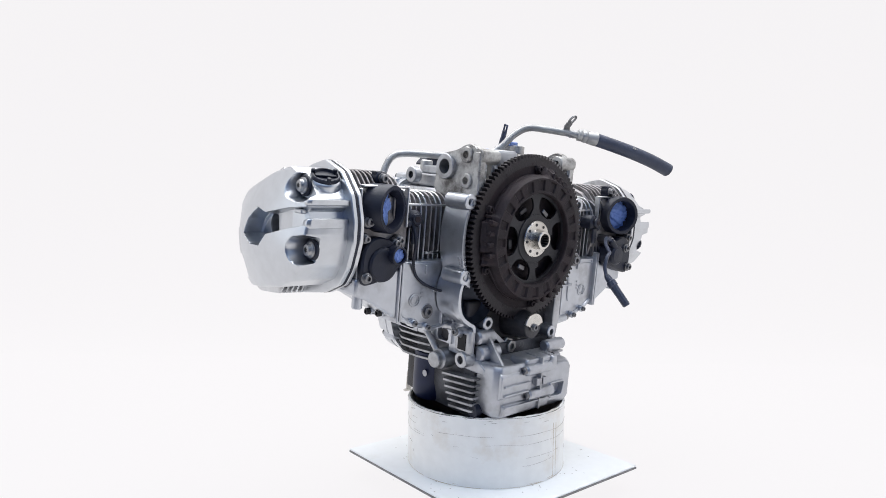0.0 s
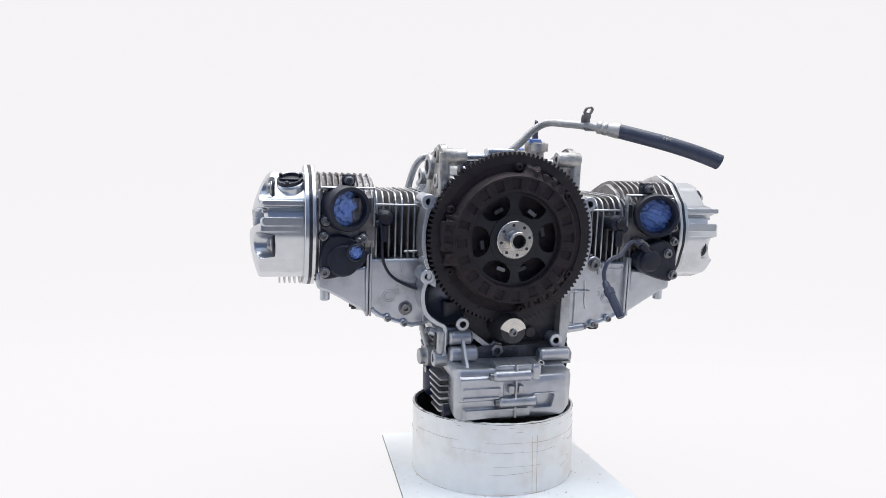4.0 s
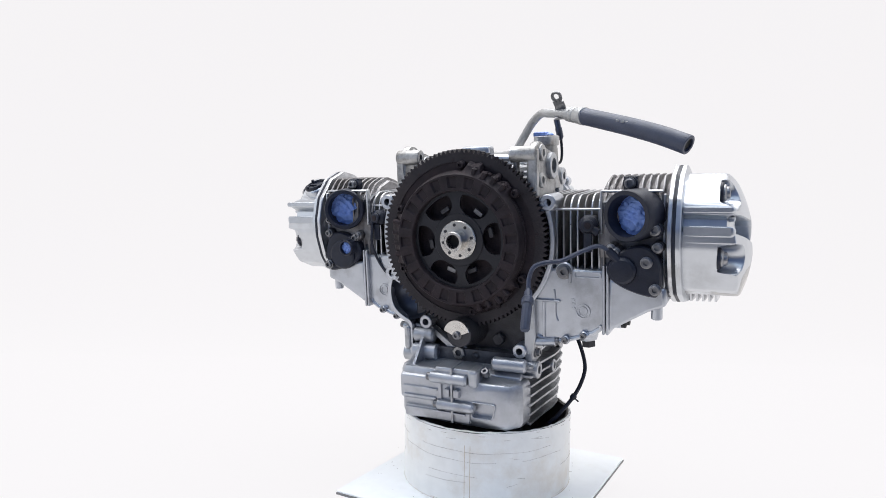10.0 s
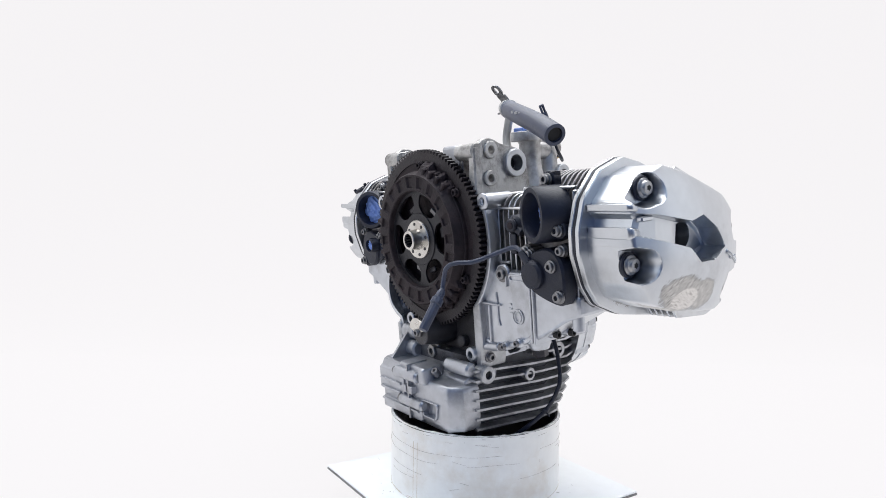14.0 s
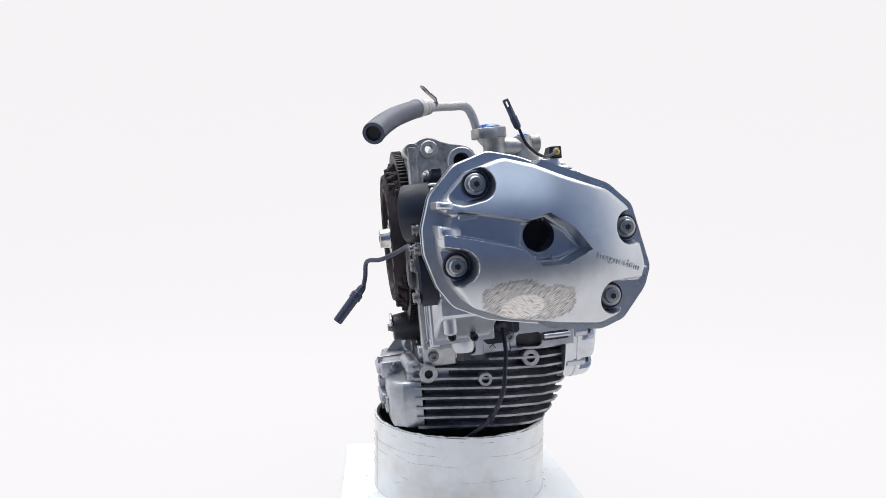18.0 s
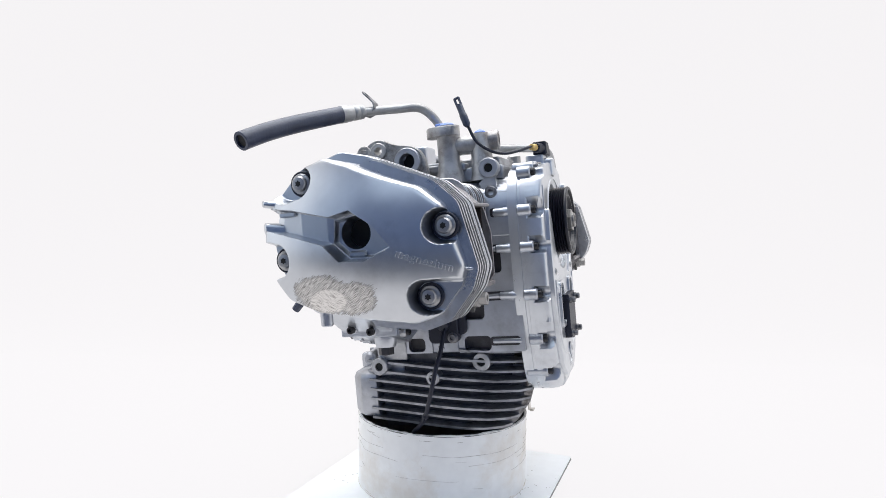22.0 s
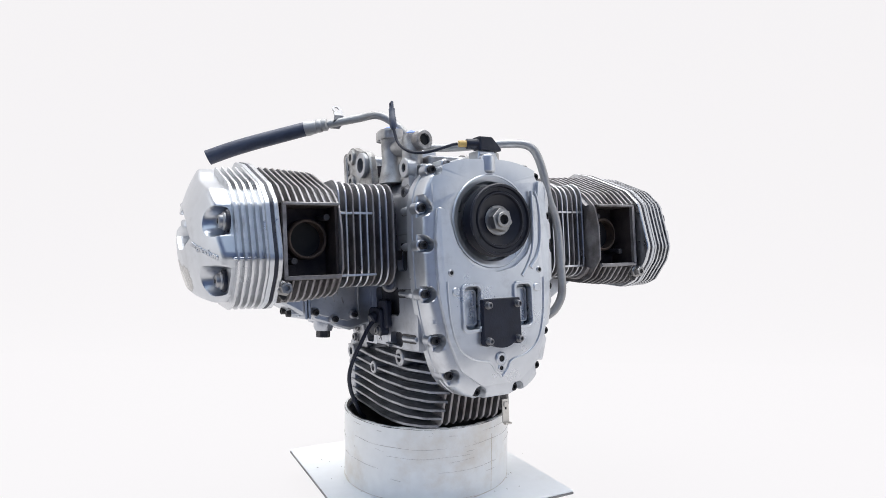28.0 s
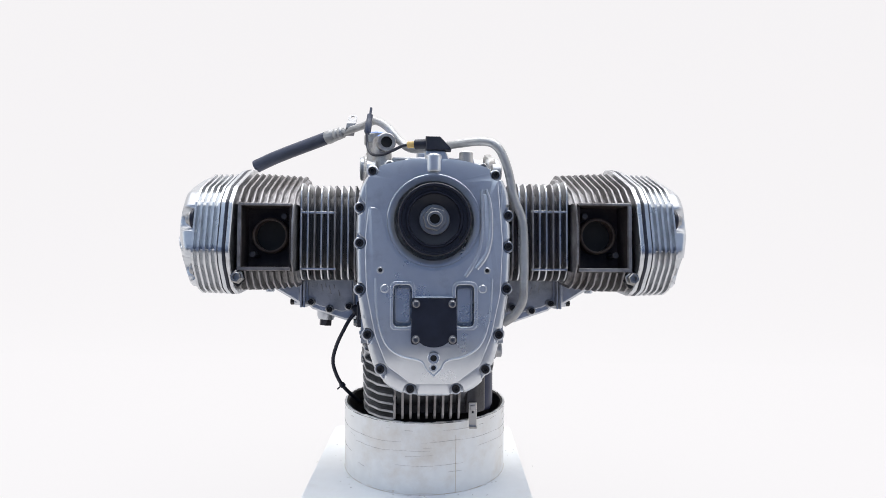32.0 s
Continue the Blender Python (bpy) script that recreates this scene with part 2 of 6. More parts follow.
def round_corners(pts, d, n=5):
    """Round each corner of a closed outline over a length d of its sides."""
    out = []
    for i, p in enumerate(pts):
        a, b = pts[i - 1], pts[(i + 1) % len(pts)]
        la, lb = math.hypot(a[0] - p[0], a[1] - p[1]), math.hypot(b[0] - p[0], b[1] - p[1])
        ka, kb = min(d, 0.48 * la) / la, min(d, 0.48 * lb) / lb
        q0 = (p[0] + (a[0] - p[0]) * ka, p[1] + (a[1] - p[1]) * ka)
        q1 = (p[0] + (b[0] - p[0]) * kb, p[1] + (b[1] - p[1]) * kb)
        for j in range(n + 1):
            t = j / n
            out.append(tuple(q0[m] * (1 - t) ** 2 + 2 * p[m] * t * (1 - t) + q1[m] * t * t for m in (0, 1)))
    return out


def polar(pts, centre, n):
    """The outline's radius seen from its centre, at n even angles."""
    out = []
    for k in range(n):
        a = 2 * math.pi * k / n
        dx, dy, best = math.cos(a), math.sin(a), 0.0
        for i, p in enumerate(pts):
            q = pts[(i + 1) % len(pts)]
            ex, ey = q[0] - p[0], q[1] - p[1]
            det = ex * dy - ey * dx
            if abs(det) < 1e-12:
                continue
            px, py = p[0] - centre[0], p[1] - centre[1]
            t = (ex * py - ey * px) / det
            s = (dx * py - dy * px) / det
            if t > best and -1e-9 <= s <= 1 + 1e-9:
                best = t
        out.append(best)
    return out


def round_box(a0, a1, b0, b1, r, n=5):
    """A rounded rectangle outline."""
    out = []
    for ca, cb, s in ((a1 - r, b1 - r, 0), (a0 + r, b1 - r, 90), (a0 + r, b0 + r, 180), (a1 - r, b0 + r, 270)):
        out += [(ca + r * math.cos(radians(s + 90 * i / n)), cb + r * math.sin(radians(s + 90 * i / n))) for i in range(n + 1)]
    return out


def circle(c, r, n=32):
    return [(c[0] + r * math.cos(2 * math.pi * i / n), c[1] + r * math.sin(2 * math.pi * i / n)) for i in range(n)]


# ---- the place: glowing white floor and backdrop, unseen tent walls, roof and grey ground ----
def place():
    # Unseen grey ground keeps reflections from the camera side dim.
    s = Shape()
    s.box(-6.0, 6.0, -6.0, 6.0, -0.10, -0.06)
    tagged(part("ground", s, STUDIO, None, "unseen grey studio ground outside the tent"), category="ground", kind="structure")
    # Added emission makes the floor read as brightly lit white.
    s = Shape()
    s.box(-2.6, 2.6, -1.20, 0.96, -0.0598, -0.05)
    tagged(part("floor", s, TENT, None, "seamless white studio floor sheet with added glow"), category="floor", kind="structure")
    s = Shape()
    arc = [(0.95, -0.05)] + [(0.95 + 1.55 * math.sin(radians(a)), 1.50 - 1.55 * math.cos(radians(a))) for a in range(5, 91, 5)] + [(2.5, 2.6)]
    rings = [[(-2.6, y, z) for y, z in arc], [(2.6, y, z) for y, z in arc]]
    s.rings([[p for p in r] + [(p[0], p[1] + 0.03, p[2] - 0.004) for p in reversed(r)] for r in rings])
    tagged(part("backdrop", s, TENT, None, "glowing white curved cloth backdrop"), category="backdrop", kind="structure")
    # Walls and roof glow out of view, added to light the engine.
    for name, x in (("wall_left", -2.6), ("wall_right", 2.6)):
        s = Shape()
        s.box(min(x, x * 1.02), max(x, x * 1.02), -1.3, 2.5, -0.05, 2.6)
        tagged(part(name, s, TENT, None, "unseen glowing white cloth tent wall"), category="wall", kind="structure")
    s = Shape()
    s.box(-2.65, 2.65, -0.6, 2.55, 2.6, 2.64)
    tagged(part("ceiling", s, TENT, None, "unseen glowing white cloth tent roof"), category="ceiling", kind="structure")


place()
BASE = Matrix.Translation((0.0503, 0.0, 0.0))


def things_on_table():
    board = tagged(new("turntable_board"), "square white board with a grey edge on a turntable", "board")
    s = Shape()
    s.box(-0.1695, 0.1695, -0.1775, 0.1775, -0.0030, 0.0, 0.0008)
    part("board_face", s, BOARD, board)
    s = Shape()
    s.box(-0.170, 0.170, -0.178, 0.178, -0.0062, -0.0031, 0.0004)
    part("board_edge", s, EDGE, board, "dark grey underside edge")
    s = Shape()
    s.cyl((0, 0, -0.048), (0, 0, -0.0064), 0.12, 48)
    part("turntable_hub", s, BOARD, board)
    drum = tagged(new("pipe_stand"), "short scuffed white plastic pipe section standing on a board", "stand")
    s = Shape()
    R, H, n = 0.1316, 0.1085, 120
    rnd = random.Random(4)
    edge = [rnd.uniform(-0.0006, 0.0005) for _ in range(n)]
    def ringat(r, z, jag=0.0):
        return [(r * math.cos(2 * math.pi * i / n), r * math.sin(2 * math.pi * i / n), z + jag * edge[i]) for i in range(n)]
    s.rings([ringat(R, 0.0), ringat(R, 0.03), ringat(R, H, 1.0), ringat(R - 0.003, H + 0.0005, 1.5)], True, False, False)
    part("pipe_wall", s, DRUM, drum, sharp=60)
    # The lining's dark colour stands in for shade inside the white pipe.
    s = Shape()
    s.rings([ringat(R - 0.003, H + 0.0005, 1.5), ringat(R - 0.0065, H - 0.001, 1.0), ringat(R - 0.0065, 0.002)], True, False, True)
    part("pipe_lining", s, DRUM_INSIDE, drum, "inside of the pipe with shade painted in", sharp=60)
    # scratches round the wall, and the moulding seam
    rnd = random.Random(11)
    for _ in range(22):
        a0, z0, w = rnd.uniform(0, 2 * math.pi), rnd.uniform(0.030, 0.098), rnd.uniform(0.02, 0.55) * rnd.random()
        t = rnd.uniform(0.0002, 0.0006)
        m = max(2, int(w / 0.04))
        slope, wob = rnd.uniform(-0.004, 0.004), rnd.uniform(0, 9)
        outer, verts = [], []
        s = Shape()
        rings = []
        for j in range(m + 1):
            a = a0 + w * j / m
            z = z0 + slope * j / m + 0.0010 * math.sin(wob + 5 * a)
            k = t * (0.35 + 0.65 * math.sin(math.pi * (j + 0.3) / (m + 0.6)))
            c_, s_ = math.cos(a), math.sin(a)
            rings.append([((R - 0.0004) * c_, (R - 0.0004) * s_, z - k), ((R + 0.00025) * c_, (R + 0.00025) * s_, z), ((R - 0.0004) * c_, (R - 0.0004) * s_, z + k)])
        s.rings(rings)
        part("scratch", s, SCUFF, drum)
    # grime along the sawn edge and brown stains at the foot
    for i in range(46):
        top = i < 32
        a0, w = rnd.uniform(0, 2 * math.pi), rnd.uniform(0.01, 0.12 if top else 0.25)
        z0, t = (H - rnd.uniform(0.0010, 0.0120), rnd.uniform(0.0003, 0.0010)) if top else (rnd.uniform(0.0006, 0.0040), rnd.uniform(0.0004, 0.0010))
        m = max(2, int(w / 0.02))
        s = Shape()
        rings = []
        for j in range(m + 1):
            a = a0 + w * j / m
            z = z0 + 0.0006 * math.sin(9 * a + i)
            k = t * (0.15 + 0.85 * math.sin(math.pi * j / m)) * rnd.uniform(0.6, 1.0)
            c_, s_ = math.cos(a), math.sin(a)
            rings.append([((R - 0.0004) * c_, (R - 0.0004) * s_, z - k), ((R + 0.0002) * c_, (R + 0.0002) * s_, z), ((R - 0.0004) * c_, (R - 0.0004) * s_, z + k)])
        s.rings(rings)
        part("grime" if top else "stain", s, SCUFF if top else SEAM, drum)
    # long uneven saw lines round the wall, the oily sawn edge and the brown line at the foot
    def hoop(name, z0, t, gaps, material, wob):
        for a0, a1 in gaps:
            m = max(4, int((a1 - a0) / 0.03))
            rings = []
            for j in range(m + 1):
                a = a0 + (a1 - a0) * j / m
                z = z0 + wob * math.sin(3 * a + z0 * 900) + 0.4 * wob * math.sin(11 * a)
                k = t * (0.2 + 0.8 * abs(math.sin(7 * a + a0) * math.sin(2.3 * a))) * min(1.0, (j + 0.2) / 2, (m - j + 0.2) / 2)
                c_, s_ = math.cos(a), math.sin(a)
                rings.append([((R - 0.0004) * c_, (R - 0.0004) * s_, z - k), ((R + 0.0003) * c_, (R + 0.0003) * s_, z), ((R - 0.0004) * c_, (R - 0.0004) * s_, z + k)])
            s = Shape()
            s.rings(rings)
            part(name, s, material, drum)
    hoop("saw_line", 0.0790, 0.00055, ((0.1, 1.3), (1.5, 2.9), (3.3, 4.0), (4.3, 5.9)), SCUFF, 0.0013)
    hoop("saw_line", 0.0655, 0.00045, ((0.6, 1.6), (2.2, 3.1), (3.9, 5.2), (5.5, 6.1)), SCUFF, 0.0016)
    hoop("saw_line", 0.0440, 0.0004, ((-0.2, 0.5), (1.2, 2.0), (4.4, 5.0)), SCUFF, 0.0008)
    hoop("grime", H - 0.0012, 0.0013, [(0.52 * i, 0.52 * i + 0.50) for i in range(12)], GREASE_SHADE, 0.0004)
    hoop("stain", 0.0010, 0.0011, [(0.79 * i, 0.79 * i + 0.74) for i in range(8)], SEAM, 0.0002)
    for a in (-1.42, -1.36, 1.9):
        s = Shape()
        s.box(-0.0003, 0.0003, -R - 0.0003, -R + 0.001, 0.002, 0.088, 0.0002)
        s.moved(Matrix.Rotation(a + math.pi / 2, 4, "Z"))
        part("seam", s, SEAM, drum)
    s = Shape()
    for i in range(60):
        a = rnd.uniform(0, 2 * math.pi)
        r, l, w = R + rnd.random() ** 2 * 0.05 + 0.001, rnd.uniform(0.0006, 0.0028), rnd.uniform(0.0003, 0.0006)
        c_, s_ = math.cos(a), math.sin(a)
        x, y, q = r * c_, r * s_, rnd.uniform(0, 3.1)
        s.add([(x + l * math.cos(q), y + l * math.sin(q), 0.0003), (x - w * math.sin(q), y + w * math.cos(q), 0.0003), (x - l * math.cos(q), y - l * math.sin(q), 0.0003), (x + w * math.sin(q), y - w * math.cos(q), 0.0003), (x, y, 0.0009)],
              [(0, 1, 4), (1, 2, 4), (2, 3, 4), (3, 0, 4)])
    crumbs = part("crumbs", s, SCUFF, drum, "brown crumbs on the board round the pipe")
    crumbs["kind"] = "stuff"
    return board, drum


BOARD_THING, DRUM_THING = things_on_table()
ENGINE = tagged(new("motorcycle_engine"), "used silver two-cylinder boxer motorcycle engine with a rusty clutch", "engine")


# ---- the engine, in its own space: x across, y forward along the crankshaft, z up ----
OFFSET = 0.0445   # the cylinder on the negative side sits further forward
RIM = round_corners([(-0.1065, 0.020), (-0.0955, 0.055), (-0.0655, 0.086), (-0.0275, 0.0985), (0.007, 0.090), (0.096, 0.0525), (0.1215, 0.028), (0.1385, -0.0425), (0.1305, -0.0645),
                     (0.103, -0.097), (0.0765, -0.106), (0.021, -0.100), (-0.041, -0.088), (-0.0795, -0.0695), (-0.0955, -0.0455), (-0.1065, -0.008)], 0.006)
RIM = [(y * 0.977 if y > 0 else y, z * 0.985 if z < 0 else z) for y, z in RIM]
MID = (0.012, -0.004)
N = 800
RADII = polar(RIM, MID, N)
ANGLES = [2 * math.pi * k / N for k in range(N)]
COVER_BOLTS = [(-0.053, 0.0622, 0.355), (-0.0795, -0.019, 0.355), (0.105, 0.004, 0.353), (0.083, -0.0668, 0.3535)]
GROOVE = [(-0.125, 0.043), (-0.055, 0.033), (-0.009, 0.022), (0.014, 0.027), (0.038, 0.010), (0.055, -0.013), (0.028, -0.025),
          (0.001, -0.024), (-0.017, -0.006), (-0.057, 0.006), (-0.125, 0.024)]


EYE_PIT = [(-0.012, 0.019), (0.014, 0.0235), (0.036, 0.008), (0.0515, -0.013), (0.028, -0.0225), (0.002, -0.0215), (-0.015, -0.005)]


def inside_distance(p, poly):
    """Distance to an outline, positive inside it."""
    best, odd = 1e9, False
    for i, a in enumerate(poly):
        b = poly[(i + 1) % len(poly)]
        ex, ey = b[0] - a[0], b[1] - a[1]
        t = max(0, min(1, ((p[0] - a[0]) * ex + (p[1] - a[1]) * ey) / (ex * ex + ey * ey)))
        best = min(best, math.hypot(p[0] - a[0] - t * ex, p[1] - a[1] - t * ey))
        if (a[1] > p[1]) != (b[1] > p[1]) and p[0] < a[0] + (p[1] - a[1]) * ex / ey:
            odd = not odd
    return best if odd else -best


def step(a, b, x):
    t = max(0.0, min(1.0, (x - a) / (b - a)))
    return t * t * (3 - 2 * t)


def cover_height(y, z, edge):
    """How far out the valve cover's face stands, edge metres in from its outline."""
    x = 0.3825 - 3.0 * (z + 0.013) ** 2 - (1.6 if y < 0.008 else 2.2) * (y - 0.008) ** 2
    soft = 0.0032 + 0.0020 * step(-0.05, 0.01, y)
    if edge < soft:
        x -= soft * (1 - math.sqrt(max(0, 1 - (1 - edge / soft) ** 2)))
    # bolt pockets, open towards the nearest side
    for by, bz, bx in COVER_BOLTS:
        way = -1 if by < 0 else 1
        oy, oz = (y - by) * way, z - bz
        flare = 1 + (0.35 * max(0.0, oy) / 0.02 if by < 0 else 0.0)
        d = math.hypot(oy, oz) if oy < 0 else math.hypot(oy * (0.52 if by < 0 else 0.18), oz / flare)
        if x > bx - 0.011:
            x += (bx - 0.011 - x) * (1 - step(0.0150, 0.0188, d))
    d = inside_distance((y, z), GROOVE)
    if d > -0.001:
        base = min(x, 0.3600 - 0.10 * max(0.0, y + 0.02) - 0.16 * max(0.0, -0.05 - y))
        x += (base - x) * step(-0.0004, 0.0018, d)
        x += (0.3515 - x) * step(0.0, 0.003, inside_distance((y, z), EYE_PIT)) if x > 0.3515 else 0
    d = math.hypot(y - 0.008, z - 0.004)
    x += (0.330 - x) * (1 - step(0.0155, 0.0168, d)) if x > 0.330 else 0
    return x


def valve_cover(parent, s):
    """A domed cover with four bolt pockets, a channel to an oval filler eye and cooling fins on its front side."""
    shape, rings = Shape(), []
    dy = 0 if s > 0 else OFFSET
    def at(k, r, x):
        return (s * x, MID[0] + r * math.cos(ANGLES[k]) + dy, MID[1] + r * math.sin(ANGLES[k]))
    for x, cut in ((0.2957, 0.0), (0.3008, 0.0), (0.3020, 0.0012), (0.3025, 0.0)):
        row = []
        for k in range(N):
            r = RADII[k] - cut if x < 0.3022 else RADII[k] - 0.0122
            y, z = MID[0] + r * math.cos(ANGLES[k]), MID[1] + r * math.sin(ANGLES[k])
            if y < -0.05 and x > 0.3022:
                r -= 0.010 * step(0.0, 0.004, inside_distance((y, z), GROOVE))
            row.append(at(k, r, x))
        rings.append(row)
    for e in [0.0, 0.0006, 0.0014, 0.0025, 0.004, 0.006, 0.008, 0.010, 0.012, 0.014, 0.016, 0.018]:
        row = []
        for k in range(N):
            r = RADII[k] - e - 0.0124
            y, z = MID[0] + r * math.cos(ANGLES[k]), MID[1] + r * math.sin(ANGLES[k])
            h = cover_height(y, z, e)
            if y < -0.05:
                r -= 0.010 * step(0.0, 0.004, inside_distance((y, z), GROOVE)) * (1 - e / 0.018)
            row.append(at(k, r, h))
        rings.append(row)
    M = 150
    for j in range(1, M):
        row = []
        for k in range(N):
            r = (RADII[k] - 0.0304) * (1 - j / M)
            y, z = MID[0] + r * math.cos(ANGLES[k]), MID[1] + r * math.sin(ANGLES[k])
            row.append(at(k, r, cover_height(y, z, 0.018 + (RADII[k] - 0.024) * j / M)))
        rings.append(row)
    shape.rings(rings, True, False, True)
    cover = part("valve_cover", shape, SCRAPED if s > 0 else COVER, parent, "scraped silver valve cover" if s > 0 else "clean silver valve cover", sharp=40)
    # fins round the front side
    ks = [k % N for k in range(-int(N * 0.262), int(N * 0.252))]
    for i in range(5):
        x = 0.3040 + 0.0082 * i
        fade = [max(0.0015, min(1.0, j / 14, (len(ks) - 1 - j) / 14)) for j in range(len(ks))]
        outer = [(MID[0] + (RADII[k] - 0.0115 + 0.0115 * f - 0.0003 * i) * math.cos(ANGLES[k]) + dy, MID[1] + (RADII[k] - 0.0115 + 0.0115 * f - 0.0003 * i) * math.sin(ANGLES[k])) for k, f in zip(ks, fade)]
        inner = [(MID[0] + (RADII[k] - 0.017) * math.cos(ANGLES[k]) + dy, MID[1] + (RADII[k] - 0.017) * math.sin(ANGLES[k])) for k in ks]
        fin = Shape()
        fin.band(outer, inner, "x", min(s * (x - 0.0014), s * (x + 0.0014)), max(s * (x - 0.0014), s * (x + 0.0014)), False)
        part("cooling_fin", fin, PALE_FIN, cover)
    rib = Shape()
    rib.box(min(s * 0.302, s * 0.342), max(s * 0.302, s * 0.342), 0.118 + dy, 0.1285 + dy, -0.043, -0.040)
    part("fin_rib", rib, PALE_FIN, cover)
    for by, bz, bx in COVER_BOLTS:
        g = Shape()
        g.lathe((s * (bx - 0.0115), by + dy, bz), (s, 0, 0), [(0, 0.0140), (0.0035, 0.0140), (0.0045, 0.0130), (0.0045, 0.0105)], 32)
        part("grommet", g, PLASTIC, cover, "black rubber grommet")
        cover_bolt(cover, (s * (bx - 0.0085), by + dy, bz), (s, 0, 0))
    eye = Shape()
    eye.cyl((s * 0.326, 0.008 + dy, 0.004), (s * 0.3318, 0.008 + dy, 0.004), 0.0160, 32)
    part("filler_eye", eye, DARK, cover, "dark disc as shade of a round opening")
    lip = Shape()
    lip.box(min(s * 0.349, s * 0.3570), max(s * 0.349, s * 0.3570), 0.000 + dy, 0.020 + dy, -0.021, -0.014, 0.002)
    part("eye_ledge", lip, COVER, cover)
    # the channel's two edges run out into solid prongs over the side wall
    for z0, z1 in ((0.0400, 0.0480), (0.0100, 0.0235)):
        prong = Shape()
        sec = [(0.3030, -0.0945), (0.3500, -0.0960), (0.3610, -0.0968), (0.3648, -0.0925), (0.3640, -0.0860), (0.3595, -0.0760), (0.3440, -0.0640), (0.3030, -0.0640)]
        rows = []
        for f in (0.0, 0.25, 0.75, 1.0):
            pull = 0.0022 if f in (0.0, 1.0) else 0.0
            rows.append([(s * (x - pull * (x > 0.35)), y + dy, z0 + (z1 - z0) * f - 0.17 * (y + 0.0945)) for x, y in sec])
        prong.rings(rows)
        part("cover_prong", prong, COVER, cover, bevel=0.0014)
    tab = Shape()
    tab.box(min(s * 0.352, s * 0.3625), max(s * 0.352, s * 0.3625), -0.076 + dy, -0.056 + dy, 0.0270, 0.0330, 0.0015)
    part("channel_tab", tab, COVER, cover)
    mark = Shape()
    mark.ring((s * 0.3550, -0.036 + dy, 0.0170), (s * 0.3575, -0.036 + dy, 0.0170), 0.0052, 0.0040, 24, 0.0003)
    part("cast_mark", mark, COVER, cover, "small cast roundel")
    seal = Shape()
    seal.band([(MID[0] + (r + 0.0004) * math.cos(a) + dy, MID[1] + (r + 0.0004) * math.sin(a)) for r, a in zip(RADII, ANGLES)],
              [(MID[0] + (r - 0.006) * math.cos(a) + dy, MID[1] + (r - 0.006) * math.sin(a)) for r, a in zip(RADII, ANGLES)], "x", min(s * 0.2917, s * 0.2956), max(s * 0.2917, s * 0.2956))
    part("gasket", seal, PLASTIC, cover, "black rubber gasket")
    return cover


SCREWS = {}


def screw(parent, base, way, r, h, name="bolt", material=None, collar=0.0, socket=True, n=20):
    """A socket-head screw seen from its head; alike screws share a mesh."""
    material = material or BOLT
    key = (name, round(r, 5), round(h, 5), material.name, round(collar, 5), n)
    if key not in SCREWS:
        s = Shape()
        pr = [(0, r)]
        if collar:
            pr = [(0, collar), (h * 0.35, collar), (h * 0.42, collar - 0.001), (h * 0.45, r)]
        pr += [(h - 0.0008, r), (h, r - 0.0008)]
        if socket:
            pr += [(h, r * 0.52), (h - r * 0.55, r * 0.45)]
        s.lathe((0, 0, 0), (0, 0, 1), pr, n)
        SCREWS[key] = mesh_of(s, name, material)
    ob = new(name, SCREWS[key])
    ob.parent = parent
    ob.matrix_basis = Matrix.Translation(base) @ Vector(way).to_track_quat("Z", "Y").to_matrix().to_4x4()
    return ob


def cover_bolt(parent, base, way):
    """A domed cover bolt with a star socket."""
    if "cover_bolt" not in SCREWS:
        s = Shape()
        s.lathe((0, 0, 0), (0, 0, 1), [(0, 0.0112), (0.0030, 0.0112), (0.0042, 0.0102), (0.0048, 0.0086), (0.0075, 0.0082), (0.0090, 0.0070), (0.0094, 0.0050), (0.0094, 0.001)], 28, True, True)
        SCREWS["cover_bolt"] = mesh_of(s, "cover_bolt", COVER_BOLT)
        s = Shape()
        star = [((0.0037 if i % 2 else 0.0025) * math.cos(math.pi * i / 6), (0.0037 if i % 2 else 0.0025) * math.sin(math.pi * i / 6)) for i in range(12)]
        s.rings([[(x, y, 0.0080) for x, y in star], [(x, y, 0.0097) for x, y in star]])
        SCREWS["star_socket"] = mesh_of(s, "star_socket", DARK)
    m = Matrix.Translation(base) @ Vector(way).to_track_quat("Z", "Y").to_matrix().to_4x4()
    ob = new("cover_bolt", SCREWS["cover_bolt"])
    ob.parent, ob.matrix_basis = parent, m
    sock = new("star_socket", SCREWS["star_socket"])
    sock.parent, sock.matrix_basis = parent, m


def head_outline(scale, notch):
    """The head's section across x; notch: how far forward the front may reach beside the exhaust window."""
    out = []
    for r, a in zip(RADII[::3], ANGLES[::3]):
        y, z = MID[0] + r * scale * math.cos(a), MID[1] + r * scale * math.sin(a)
        if notch is not None and -0.0695 < z < 0.0270:
            y = min(y, notch)
        y = max(y, -0.086)
        z = max(min(z, 0.0865), -0.098)
        out.append((y, z))
    return out


